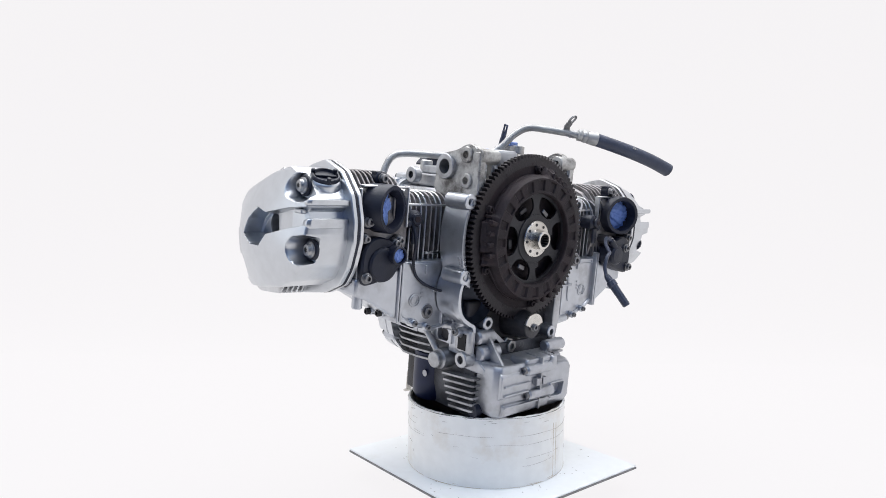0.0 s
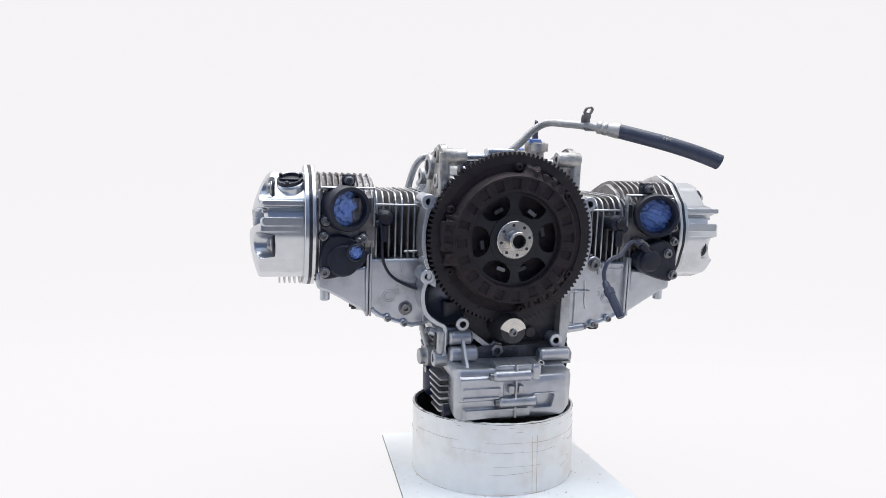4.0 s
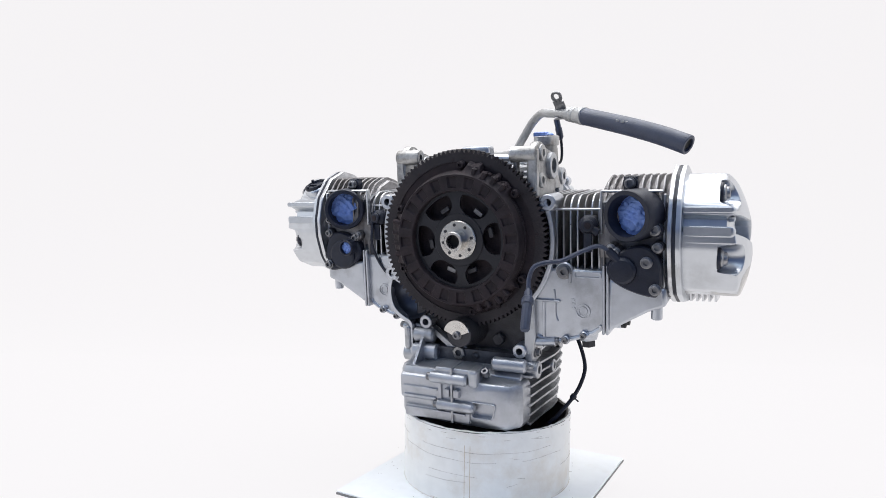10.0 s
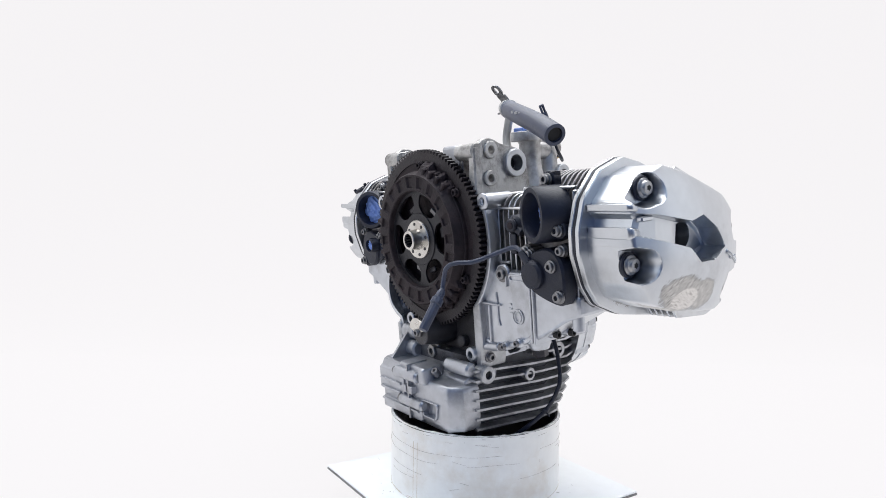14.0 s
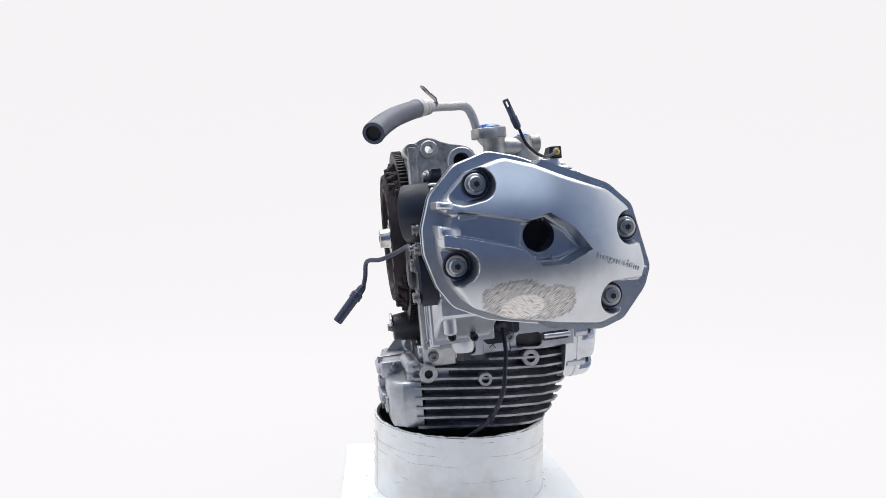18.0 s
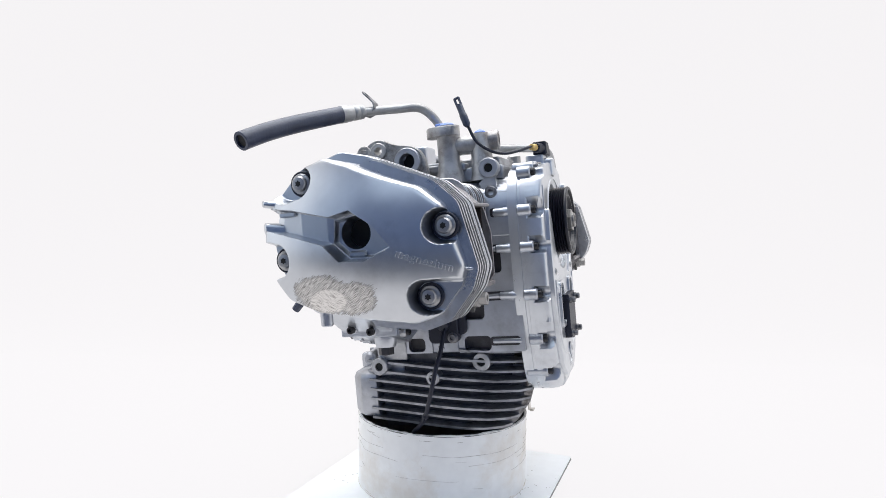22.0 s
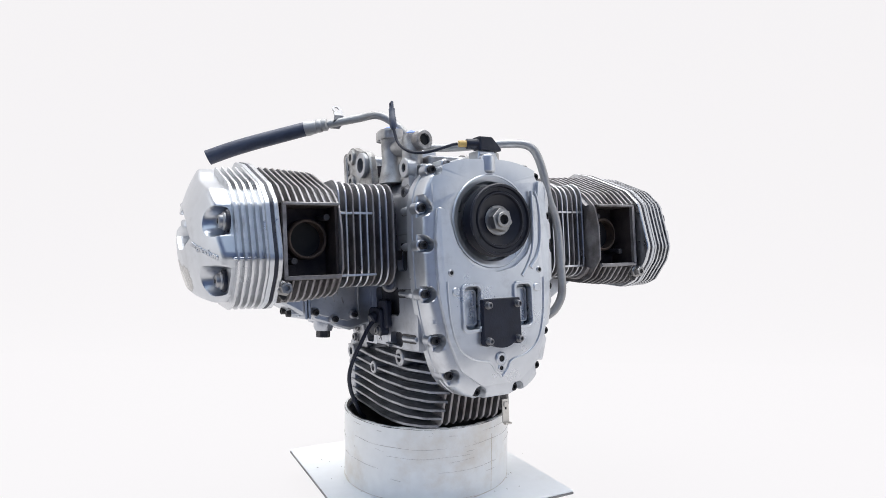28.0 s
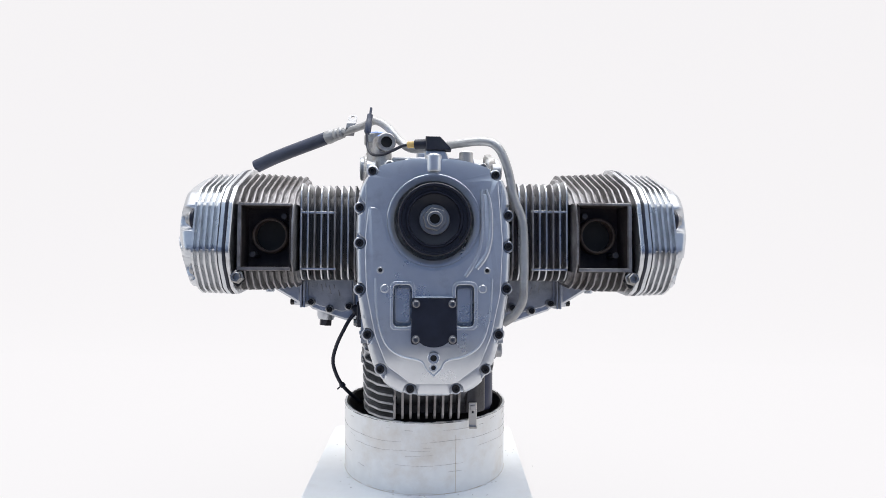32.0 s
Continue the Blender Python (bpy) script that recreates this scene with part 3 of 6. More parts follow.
def cylinder_head(parent, s):
    """A finned head with a dark exhaust window in front and the intake behind."""
    dy = 0 if s > 0 else OFFSET
    def sx(a, b):
        return (min(s * a, s * b), max(s * a, s * b))
    def shift(pts):
        return [(p[0] + dy, p[1]) for p in pts]
    core = Shape()
    core.prism(shift(head_outline(0.84, 0.055)), "x", *sx(0.195, 0.2930), 0.003)
    head = part("cylinder_head", core, FIN, parent, "soot-stained finned cylinder head")
    rim = Shape()
    rim.prism([(MID[0] + (r + 0.0005) * math.cos(a) + dy, MID[1] + (r + 0.0005) * math.sin(a)) for r, a in zip(RADII, ANGLES)], "x", *sx(0.2850, 0.2916), 0.0012)
    part("head_rim", rim, PALE_FIN, head)
    for i in range(9):
        x = 0.2020 + 0.0094 * i
        grow = 0.90 + 0.0105 * i
        fin = Shape()
        fin.prism(shift(head_outline(grow, 0.060 if i else 0.1155)), "x", *sx(x - 0.0014, x + 0.0014), 0.0006)
        part("cooling_fin", fin, FIN, head)
    # exhaust window
    fy = 0.116 + dy
    for name, mat, y0, y1 in (("exhaust_frame", FIN, fy - 0.006, fy), ("exhaust_wall", DARK_BROWN, 0.060 + dy, fy - 0.006)):
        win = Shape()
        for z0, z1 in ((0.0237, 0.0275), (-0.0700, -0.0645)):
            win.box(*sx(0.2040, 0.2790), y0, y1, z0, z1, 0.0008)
        if mat is DARK_BROWN:
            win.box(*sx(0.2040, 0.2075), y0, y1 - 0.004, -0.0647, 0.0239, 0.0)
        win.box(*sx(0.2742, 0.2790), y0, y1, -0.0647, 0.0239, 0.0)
        part(name, win, mat, head, "dirty exhaust window frame" if mat is FIN else "dark brown exhaust window wall")
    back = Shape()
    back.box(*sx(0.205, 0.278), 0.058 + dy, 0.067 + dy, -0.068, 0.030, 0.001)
    part("exhaust_recess", back, DARK_BROWN, head, "dark brown recess")
    port = Shape()
    port.ring((s * 0.2385, 0.066 + dy, -0.0175), (s * 0.2385, 0.088 + dy, -0.0175), 0.0265, 0.0225, 40, 0.002)
    part("exhaust_port", port, RUSTY, head, "sooty exhaust port ring")
    hole = Shape()
    hole.cyl((s * 0.2385, 0.066 + dy, -0.0175), (s * 0.2385, 0.071 + dy, -0.0175), 0.0228, 32)
    part("port_bore", hole, DARK, head)
    for x, z in ((0.2165, 0.010), (0.2610, -0.046)):
        screw(head, (s * x, 0.066 + dy, z), (0, 1, 0), 0.0045, 0.034, "exhaust_stud", GREASE_SHADE, 0.0, False, 10)
    # plug socket with a pointed flange below the window
    nut = Shape()
    nut.prism(round_corners([(s * 0.2790, -0.0625), (s * 0.2925, -0.0790), (s * 0.2790, -0.0955), (s * 0.2655, -0.0790)], 0.004, 3), "y", 0.104 + dy, 0.109 + dy, 0.001)
    part("socket_flange", nut, BLACK_BOLT, head, "black pointed flange")
    screw(head, (s * 0.2790, 0.1085 + dy, -0.0790), (0, 1, 0), 0.0078, 0.016, "socket_plug", NUT, 0.0102, True, 6)
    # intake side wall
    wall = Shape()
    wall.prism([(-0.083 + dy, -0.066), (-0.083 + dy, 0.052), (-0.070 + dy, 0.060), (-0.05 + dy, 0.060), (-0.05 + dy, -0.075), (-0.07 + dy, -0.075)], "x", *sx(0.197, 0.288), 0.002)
    part("intake_wall", wall, PAN_GAP, head, "dark intake side")
    for x0, x1, z0, z1 in ((0.2785, 0.2820, -0.0600, 0.0640), (0.2000, 0.2785, 0.0655, 0.0690), (0.1980, 0.2010, 0.0100, 0.0690)):
        rib = Shape()
        rib.box(*sx(x0, x1), -0.0900 + dy, -0.0800 + dy, z0, z1, 0.0010)
        part("intake_rib", rib, PALE_FIN, head)
    return head


def cylinder_barrel(parent, s):
    """A finned barrel between the crankcase and the head."""
    dy = 0 if s > 0 else OFFSET
    def sx(a, b):
        return (min(s * a, s * b), max(s * a, s * b))
    # The core's dark colour holds the shade between the barrel fins.
    core = Shape()
    core.prism(round_box(-0.046 + dy, 0.072 + dy, -0.068, 0.046, 0.03), "x", *sx(0.095, 0.196))
    barrel = part("cylinder_barrel", core, GREASE_SHADE, parent, "finned grey cylinder barrel")
    for i in range(9):
        x = 0.1145 + 0.0099 * i
        fin = Shape()
        fin.prism(round_box(-0.077 + dy, 0.088 + dy, -0.083, 0.061 + 0.0018 * max(0, i - 6), 0.026), "x", *sx(x - 0.0013, x + 0.0013), 0.0006)
        part("cooling_fin", fin, PALE_FIN if i % 3 else FIN, barrel)
    for x0, x1, z in ((0.108, 0.196, 0.0420), (0.108, 0.150, -0.0300)):
        rib = Shape()
        rib.box(*sx(x0, x1), -0.0770 + dy, -0.0715 + dy, z - 0.0016, z + 0.0016, 0.0005)
        part("fin_rib", rib, PALE_FIN, barrel)
    for z in (0.017, -0.0665):
        rib = Shape()
        rib.box(*sx(0.142, 0.194), 0.082 + dy, 0.0872 + dy, z - 0.0016, z + 0.0016, 0.0005)
        part("fin_rib", rib, PALE_FIN, barrel)
    return barrel


def scraped_paint():
    """The silver cover's paint with a patch ground bare against the road."""
    mat = COVER.copy()
    mat.name = "scraped_silver_cover_paint"
    n, l = links(mat)
    b = n["Principled BSDF"]
    co = n.new("ShaderNodeTexCoord")
    lines = n.new("ShaderNodeTexNoise")
    lines.inputs["Scale"].default_value, lines.inputs["Detail"].default_value = 1.0, 5
    tilt = n.new("ShaderNodeMapping")
    tilt.inputs["Scale"].default_value = (40, 120, 1500)
    swing = n.new("ShaderNodeMapping")
    swing.inputs["Rotation"].default_value = (radians(-33), 0, 0)
    wave = n.new("ShaderNodeTexNoise")
    wave.inputs["Scale"].default_value = 45.0
    bend = n.new("ShaderNodeVectorMath")
    bend.operation = "MULTIPLY_ADD"
    bend.inputs[1].default_value = (0.0, 0.0, 0.009)
    l.new(co.outputs["Object"], wave.inputs["Vector"])
    l.new(wave.outputs["Color"], bend.inputs[0])
    l.new(co.outputs["Object"], bend.inputs[2])
    l.new(bend.outputs[0], swing.inputs["Vector"])
    l.new(swing.outputs["Vector"], tilt.inputs["Vector"])
    l.new(tilt.outputs["Vector"], lines.inputs["Vector"])
    cross = n.new("ShaderNodeMapping")
    cross.inputs["Rotation"].default_value = (radians(24), 0, 0)
    thin = n.new("ShaderNodeMapping")
    thin.inputs["Scale"].default_value = (40, 140, 1300)
    strokes = n.new("ShaderNodeTexNoise")
    strokes.inputs["Scale"].default_value, strokes.inputs["Detail"].default_value = 1.0, 4
    l.new(bend.outputs[0], cross.inputs["Vector"])
    l.new(cross.outputs["Vector"], thin.inputs["Vector"])
    l.new(thin.outputs["Vector"], strokes.inputs["Vector"])
    def blob(centre, scale):
        place_at = n.new("ShaderNodeVectorMath")
        place_at.operation = "SUBTRACT"
        place_at.inputs[1].default_value = centre
        l.new(co.outputs["Object"], place_at.inputs[0])
        squash = n.new("ShaderNodeVectorMath")
        squash.operation = "MULTIPLY"
        squash.inputs[1].default_value = scale
        l.new(place_at.outputs[0], squash.inputs[0])
        size = n.new("ShaderNodeVectorMath")
        size.operation = "LENGTH"
        l.new(squash.outputs[0], size.inputs[0])
        return size.outputs["Value"]
    both = n.new("ShaderNodeMath")
    both.operation = "MINIMUM"
    l.new(blob((0.37, -0.025, -0.0560), (1.0, 31.0, 46.0)), both.inputs[0])
    l.new(blob((0.37, 0.012, -0.0625), (1.0, 42.0, 56.0)), both.inputs[1])
    summed = n.new("ShaderNodeMath")
    summed.operation = "MULTIPLY_ADD"
    summed.inputs[1].default_value = 0.75
    l.new(lines.outputs["Fac"], summed.inputs[0])
    l.new(both.outputs[0], summed.inputs[2])
    ragged = n.new("ShaderNodeMath")
    ragged.operation = "MULTIPLY_ADD"
    ragged.inputs[1].default_value = 0.9
    l.new(wave.outputs["Fac"], ragged.inputs[0])
    l.new(summed.outputs[0], ragged.inputs[2])
    summed = ragged
    bare = n.new("ShaderNodeMapRange")
    bare.inputs["From Min"].default_value, bare.inputs["From Max"].default_value = 1.80, 1.72
    l.new(summed.outputs[0], bare.inputs["Value"])
    rim = n.new("ShaderNodeMapRange")
    rim.inputs["From Min"].default_value, rim.inputs["From Max"].default_value = 1.85, 1.80
    l.new(summed.outputs[0], rim.inputs["Value"])
    metal = n.new("ShaderNodeValToRGB")
    metal.color_ramp.elements[0].position, metal.color_ramp.elements[1].position = 0.36, 0.60
    metal.color_ramp.elements[0].color, metal.color_ramp.elements[1].color = (0.22, 0.215, 0.21, 1), (0.62, 0.61, 0.60, 1)
    l.new(lines.outputs["Fac"], metal.inputs["Fac"])
    bright = n.new("ShaderNodeValToRGB")
    bright.color_ramp.elements[0].position, bright.color_ramp.elements[1].position = 0.34, 0.52
    bright.color_ramp.elements[0].color, bright.color_ramp.elements[1].color = (0.36, 0.345, 0.33, 1), (0.72, 0.70, 0.68, 1)
    l.new(strokes.outputs["Fac"], bright.inputs["Fac"])
    core = n.new("ShaderNodeMath")
    core.operation = "MULTIPLY_ADD"
    core.inputs[1].default_value = 0.7
    l.new(wave.outputs["Fac"], core.inputs[0])
    l.new(blob((0.37, -0.018, -0.0640), (1.0, 36.0, 70.0)), core.inputs[2])
    pale = n.new("ShaderNodeMapRange")
    pale.inputs["From Min"].default_value, pale.inputs["From Max"].default_value = 1.16, 1.06
    l.new(core.outputs[0], pale.inputs["Value"])
    both_metals = n.new("ShaderNodeMix")
    both_metals.data_type = "RGBA"
    l.new(pale.outputs["Result"], both_metals.inputs["Factor"])
    l.new(metal.outputs["Color"], both_metals.inputs["A"])
    l.new(bright.outputs["Color"], both_metals.inputs["B"])
    old = b.inputs["Base Color"].links[0].from_socket
    dark = n.new("ShaderNodeMix")
    dark.data_type = "RGBA"
    l.new(rim.outputs["Result"], dark.inputs["Factor"])
    l.new(old, dark.inputs["A"])
    dark.inputs["B"].default_value = (0.30, 0.30, 0.31, 1)
    mix = n.new("ShaderNodeMix")
    mix.data_type = "RGBA"
    l.new(bare.outputs["Result"], mix.inputs["Factor"])
    l.new(dark.outputs["Result"], mix.inputs["A"])
    l.new(both_metals.outputs["Result"], mix.inputs["B"])
    l.new(mix.outputs["Result"], b.inputs["Base Color"])
    return mat


SCRAPED = scraped_paint()
for side in (1, -1):
    cylinder_barrel(ENGINE, side)
    cylinder_head(ENGINE, side)
    valve_cover(ENGINE, side)


def carve(ob, outlines, lo, hi, axis="y"):
    """Cut prisms with these outlines out of a part, for good."""
    s = Shape()
    for o in outlines:
        s.prism(o, axis, lo, hi)
    tool = new("cutter", mesh_of(s, "cutter", DARK))
    m = ob.modifiers.new("cut", "BOOLEAN")
    m.operation, m.object, m.solver = "DIFFERENCE", tool, "EXACT"
    bpy.context.view_layer.update()
    me = bpy.data.meshes.new_from_object(ob.evaluated_get(bpy.context.evaluated_depsgraph_get()))
    ob.modifiers.clear()
    me.set_sharp_from_angle(angle=radians(30))
    ob.data = me
    bpy.data.objects.remove(tool)


def boss(parent, a, b, r, hole=0.0, material=None, name="boss", n=24, deep=0.0035):
    """A cast boss; with a hole it is a real tube with a dark plug set deep in it as shade."""
    s = Shape()
    if hole:
        s.ring(a, b, r, hole, n, 0.0012)
        a, b = Vector(a), Vector(b)
        p = part(name, s, material or CAST, parent)
        d = Shape()
        w = (b - a).normalized()
        d.cyl(b - w * (deep + 0.0025), b - w * deep, hole * 1.02, 16, 0.0002)
        q = part("bore", d, DARK, parent)
        return p
    s.cyl(a, b, r, n, 0.0015)
    return part(name, s, material or CAST, parent)


def crankcase():
    s = Shape()
    s.prism([(-0.107, 0.060), (-0.098, 0.072), (0.098, 0.072), (0.107, 0.060), (0.107, -0.02), (0.092, -0.03), (0.091, -0.170), (-0.091, -0.170), (-0.092, -0.03), (-0.107, -0.02)], "y", -0.062, 0.004, 0.003)
    s.prism([(-0.097, 0.046), (-0.082, 0.064), (0.082, 0.064), (0.097, 0.046), (0.098, -0.02), (0.092, -0.03), (0.091, -0.170), (-0.091, -0.170), (-0.092, -0.03), (-0.098, -0.02)], "y", 0.003, 0.128, 0.003)
    case = part("crankcase", s, CASE, ENGINE, "weathered aluminium crankcase", bevel=0.003)
    # rim of the bell housing round the clutch and the starter pocket
    def arc(lo, hi, r):
        return [(r * math.cos(radians(a)), r * math.sin(radians(a))) for a in range(lo, hi, 3)]
    left = arc(154, 203, 0.1335) + smooth_line([(-0.1240, -0.0600), (-0.1305, -0.0730), (-0.1325, -0.0880), (-0.1305, -0.1050), (-0.1245, -0.1180), (-0.1090, -0.1300), (-0.0960, -0.1350), (-0.0965, -0.1480), (-0.0965, -0.1870)], 3)
    for pts, w in ((left, 0.0029), (arc(316, 388, 0.1335), 0.0034)):
        outer, inner = [], []
        for i, p in enumerate(pts):
            a, b = pts[max(0, i - 1)], pts[min(len(pts) - 1, i + 1)]
            h = math.hypot(b[0] - a[0], b[1] - a[1])
            nx, nz = (b[1] - a[1]) / h * w, -(b[0] - a[0]) / h * w
            outer.append((p[0] + nx, p[1] + nz))
            inner.append((p[0] - nx, p[1] - nz))
        s = Shape()
        s.band(outer, inner, "y", -0.0965, -0.0850, False)
        part("bell_housing", s, CAST, case, bevel=0.0012)
        s = Shape()
        s.band([(x * 0.985, z * 0.985) for x, z in outer], [(x * 0.965, z * 0.965) for x, z in outer], "y", -0.0860, -0.045, False)
        part("bell_wall", s, CAST, case)
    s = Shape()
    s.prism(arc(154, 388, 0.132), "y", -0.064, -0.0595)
    part("bell_floor", s, GREASE_SHADE, case, "dark housing floor")
    s = Shape()
    s.lathe((-0.0965, -0.0955, -0.0950), (0, 1, 0), [(0, 0.0355), (0.008, 0.0345), (0.018, 0.030), (0.026, 0.020), (0.029, 0.001)], 44, False, True)
    part("starter_pocket", s, BOWL, case, "dark bowl for the starter motor")
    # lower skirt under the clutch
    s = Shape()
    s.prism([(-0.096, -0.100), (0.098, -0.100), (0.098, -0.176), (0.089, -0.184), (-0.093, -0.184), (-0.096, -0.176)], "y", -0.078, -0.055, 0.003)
    part("lower_bulkhead", s, GREASE_SHADE, case, "dark bulkhead", bevel=0.002)
    s = Shape()
    s.prism([(0.0905, -0.092), (0.1065, -0.084), (0.1075, -0.140), (0.1005, -0.182), (0.0905, -0.182)], "y", -0.0965, -0.050, 0.002)
    part("skirt_side", s, CASE, case, bevel=0.0015)
    s = Shape()
    s.prism([(-0.0935, -0.1380), (-0.0740, -0.1405), (-0.0700, -0.1650), (-0.0935, -0.1720)], "y", -0.088, -0.070, 0.003)
    part("pocket_corner", s, CASE, case, bevel=0.002)
    # bosses on the rear flange
    for x, z, y1 in ((-0.1276, 0.053, -0.052), (0.1277, 0.0528, -0.052), (-0.1255, -0.0579, -0.055)):
        boss(case, (x, -0.0985, z), (x, y1, z), 0.0115, 0.0055, CAST, "flange_boss", 28, 0.0010)
        w = Shape()
        w.prism([(x * 0.99, z - 0.011), (x * 0.99, z + 0.011), (x * 0.90, z + 0.007), (x * 0.90, z - 0.017)], "y", -0.0955, -0.060, 0.001)
        part("boss_web", w, CAST, case)
    boss(case, (-0.069, -0.098, -0.1321), (-0.069, -0.070, -0.1321), 0.0105, 0.0052, CAST, "flange_boss")
    boss(case, (0.0841, -0.1015, -0.1623), (0.0841, -0.065, -0.1623), 0.0105, 0.0052, CAST, "flange_boss")
    s = Shape()
    s.prism([(-0.0705, -0.140), (-0.0630, -0.137), (-0.018, -0.171), (-0.022, -0.178)], "y", -0.094, -0.080, 0.001)
    part("diagonal_rib", s, CASE, case)
    s = Shape()
    s.prism([(-0.022, -0.178), (-0.022, -0.171), (0.080, -0.168), (0.080, -0.174)], "y", -0.096, -0.080, 0.001)
    part("cross_rib", s, CASE, case)
    screw(case, (-0.0130, -0.0875, -0.1745), (0, -1, 0), 0.0105, 0.014, "oil_plug", NUT, 0.0132, True, 6)
    screw(case, (0.0145, -0.086, -0.1758), (0, -1, 0), 0.0068, 0.012, "screw", BOLT, 0.0090)
    s = Shape()
    s.prism([(0.0208 * math.cos(radians(a)) - 0.0005, 0.0208 * math.sin(radians(a)) - 0.1362) for a in range(12, 169, 6)] + [(-0.008, -0.138), (0.005, -0.138)], "y", -0.132, -0.1285, 0.0008)
    part("timing_sector", s, STEEL, case, "pale semicircular steel plate")
    s = Shape()
    s.lathe((0.0015, -0.07, -0.1375), (0, -1, 0), [(0, 0.026), (0.030, 0.024), (0.050, 0.0200), (0.0570, 0.0192), (0.0582, 0.018), (0.0582, 0.001)], 32, True, True)
    part("sector_boss", s, GREASE_SHADE, case)
    screw(case, (-0.0001, -0.1285, -0.1373), (0, -1, 0), 0.0055, 0.0075, "screw", BOLT, 0.0070)
    boss(case, (0.046, -0.088, -0.152), (0.046, -0.060, -0.152), 0.009, 0, GREASE_SHADE, "cast_dome")
    # top mount plates with their eyes
    for k in (1, -1):
        s = Shape()
        x0, x1 = sorted((k * 0.097, k * 0.108))
        s.prism(smooth_loop([(-0.094, 0.055), (-0.094, 0.100), (-0.084, 0.132), (-0.062, 0.139), (-0.040, 0.127), (-0.006, 0.122), (0.006, 0.102), (0.012, 0.050)], 2), "x", x0, x1, 0.002)
        m = part("engine_mount", s, GRIMY, ENGINE, "stained engine mount plate with open eyes")
        carve(m, [circle((-0.0198, 0.1010), 0.0122, 28), circle((-0.063, 0.1205), 0.0062, 20), circle((-0.066, 0.0820), 0.0060, 20), circle((-0.086, 0.1195), 0.0044, 16)], k * 0.1015 - 0.02, k * 0.1015 + 0.02, "x")
        for y, z, r, h in ((-0.0198, 0.1010, 0.0195, 0.0115), (-0.063, 0.1205, 0.0120, 0.0058), (-0.066, 0.0820, 0.0110, 0.0056)):
            e = Shape()
            e.ring((k * 0.095, y, z), (k * (0.1125 if r < 0.015 else 0.1145), y, z), r, h, 32, 0.0012)
            part("mount_eye", e, GRIMY if r < 0.015 else CASE, m)
            if r > 0.015:
                e = Shape()
                e.cyl((k * 0.094, y, z), (k * 0.0965, y, z), h * 1.05, 24, 0.0003)
                part("bore", e, DARK, m)
        s = Shape()
        s.ring((k * 0.110, -0.086, 0.1195), (k * 0.072, -0.086, 0.1195), 0.0115, 0.0042, 20, 0.001)
        s.cyl((k * 0.110, -0.084, 0.098), (k * 0.100, -0.084, 0.098), 0.006, 14)
        part("mount_barrel", s, GRIMY, m)
        s = Shape()
        s.box(*sorted((k * 0.076, k * 0.082)), -0.090, -0.078, 0.060, 0.115, 0.001)
        s.box(*sorted((k * 0.098, k * 0.1115)), -0.0935, -0.080, 0.060, 0.126, 0.002)
        part("mount_post", s, GRIMY, m)
    # deck on top of the case
    s = Shape()
    s.box(-0.078, 0.078, -0.060, 0.108, 0.066, 0.086, 0.002)
    s.box(-0.060, 0.060, -0.040, 0.100, 0.086, 0.100, 0.002)
    s.box(0.060, 0.084, -0.010, 0.056, 0.082, 0.094, 0.002)
    part("top_deck", s, CASE, case, bevel=0.002)
    s = Shape()
    s.box(-0.025, 0.022, -0.046, -0.022, 0.100, 0.1335, 0.003)
    part("breather_box", s, CAST, case, "pale cast breather box", bevel=0.0025)
    s = Shape()
    s.cyl((-0.075, -0.03, 0.117), (-0.025, -0.03, 0.119), 0.0055)
    part("breather_stub", s, CAST, case)
    s = Shape()
    s.cyl((0.022, -0.034, 0.113), (0.10, -0.034, 0.111), 0.0075)
    part("breather_stub", s, CAST, case)
    # open structure between mount plates and the front
    for k in (1, -1):
        s = Shape()
        s.prism([(k * 0.088, -0.014), (k * 0.1022, -0.014), (k * 0.1022, 0.022), (k * 0.0995, 0.040), (k * 0.0930, 0.053), (k * 0.0820, 0.062), (k * 0.060, 0.070)], "y", 0.010, 0.124, 0.002)
        part("case_shoulder", s, CAST, case, bevel=0.004)
    boss(case, (-0.092, 0.070, 0.083), (-0.106, 0.070, 0.083), 0.0135, 0.006, CASE, "lifting_eye")
    boss(case, (0.083, 0.0918, 0.081), (0.0975, 0.0918, 0.081), 0.0140, 0.0062, CASE, "lifting_eye")
    screw(case, (0.090, 0.0929, 0.047), (1, 0, 0), 0.0085, 0.010, "screw", BOLT, 0.0105)
    s = Shape()
    s.prism([(0.075, 0.060), (0.092, 0.078), (0.099, 0.076), (0.101, 0.045), (0.094, 0.036)], "x", 0.083, 0.0935, 0.001)
    part("eye_web", s, CASE, case)
    # twin posts of the oil outlet
    s = Shape()
    s.lathe((0.086, 0.034, 0.066), (0, 0, 1), [(0, 0.022), (0.012, 0.019), (0.030, 0.0155), (0.062, 0.0155), (0.066, 0.018), (0.080, 0.018), (0.080, 0.011), (0.072, 0.010)], 28)
    s.lathe((0.076, 0.079, 0.066), (0, 0, 1), [(0, 0.019), (0.010, 0.016), (0.060, 0.014), (0.066, 0.012)], 24)
    s.cyl((0.084, 0.034, 0.117), (0.076, 0.079, 0.117), 0.013)
    part("oil_outlet", s, OUTLET, case, "stained cast oil outlet with two posts")
    s = Shape()
    s.prism(round_corners([(0.074, 0.006), (0.084, 0.002), (0.100, 0.010), (0.106, 0.030), (0.103, 0.048), (0.090, 0.053), (0.072, 0.046)], 0.004, 3), "z", 0.1310, 0.1452, 0.001)
    part("outlet_lug", s, OUTLET, case, bevel=0.001)
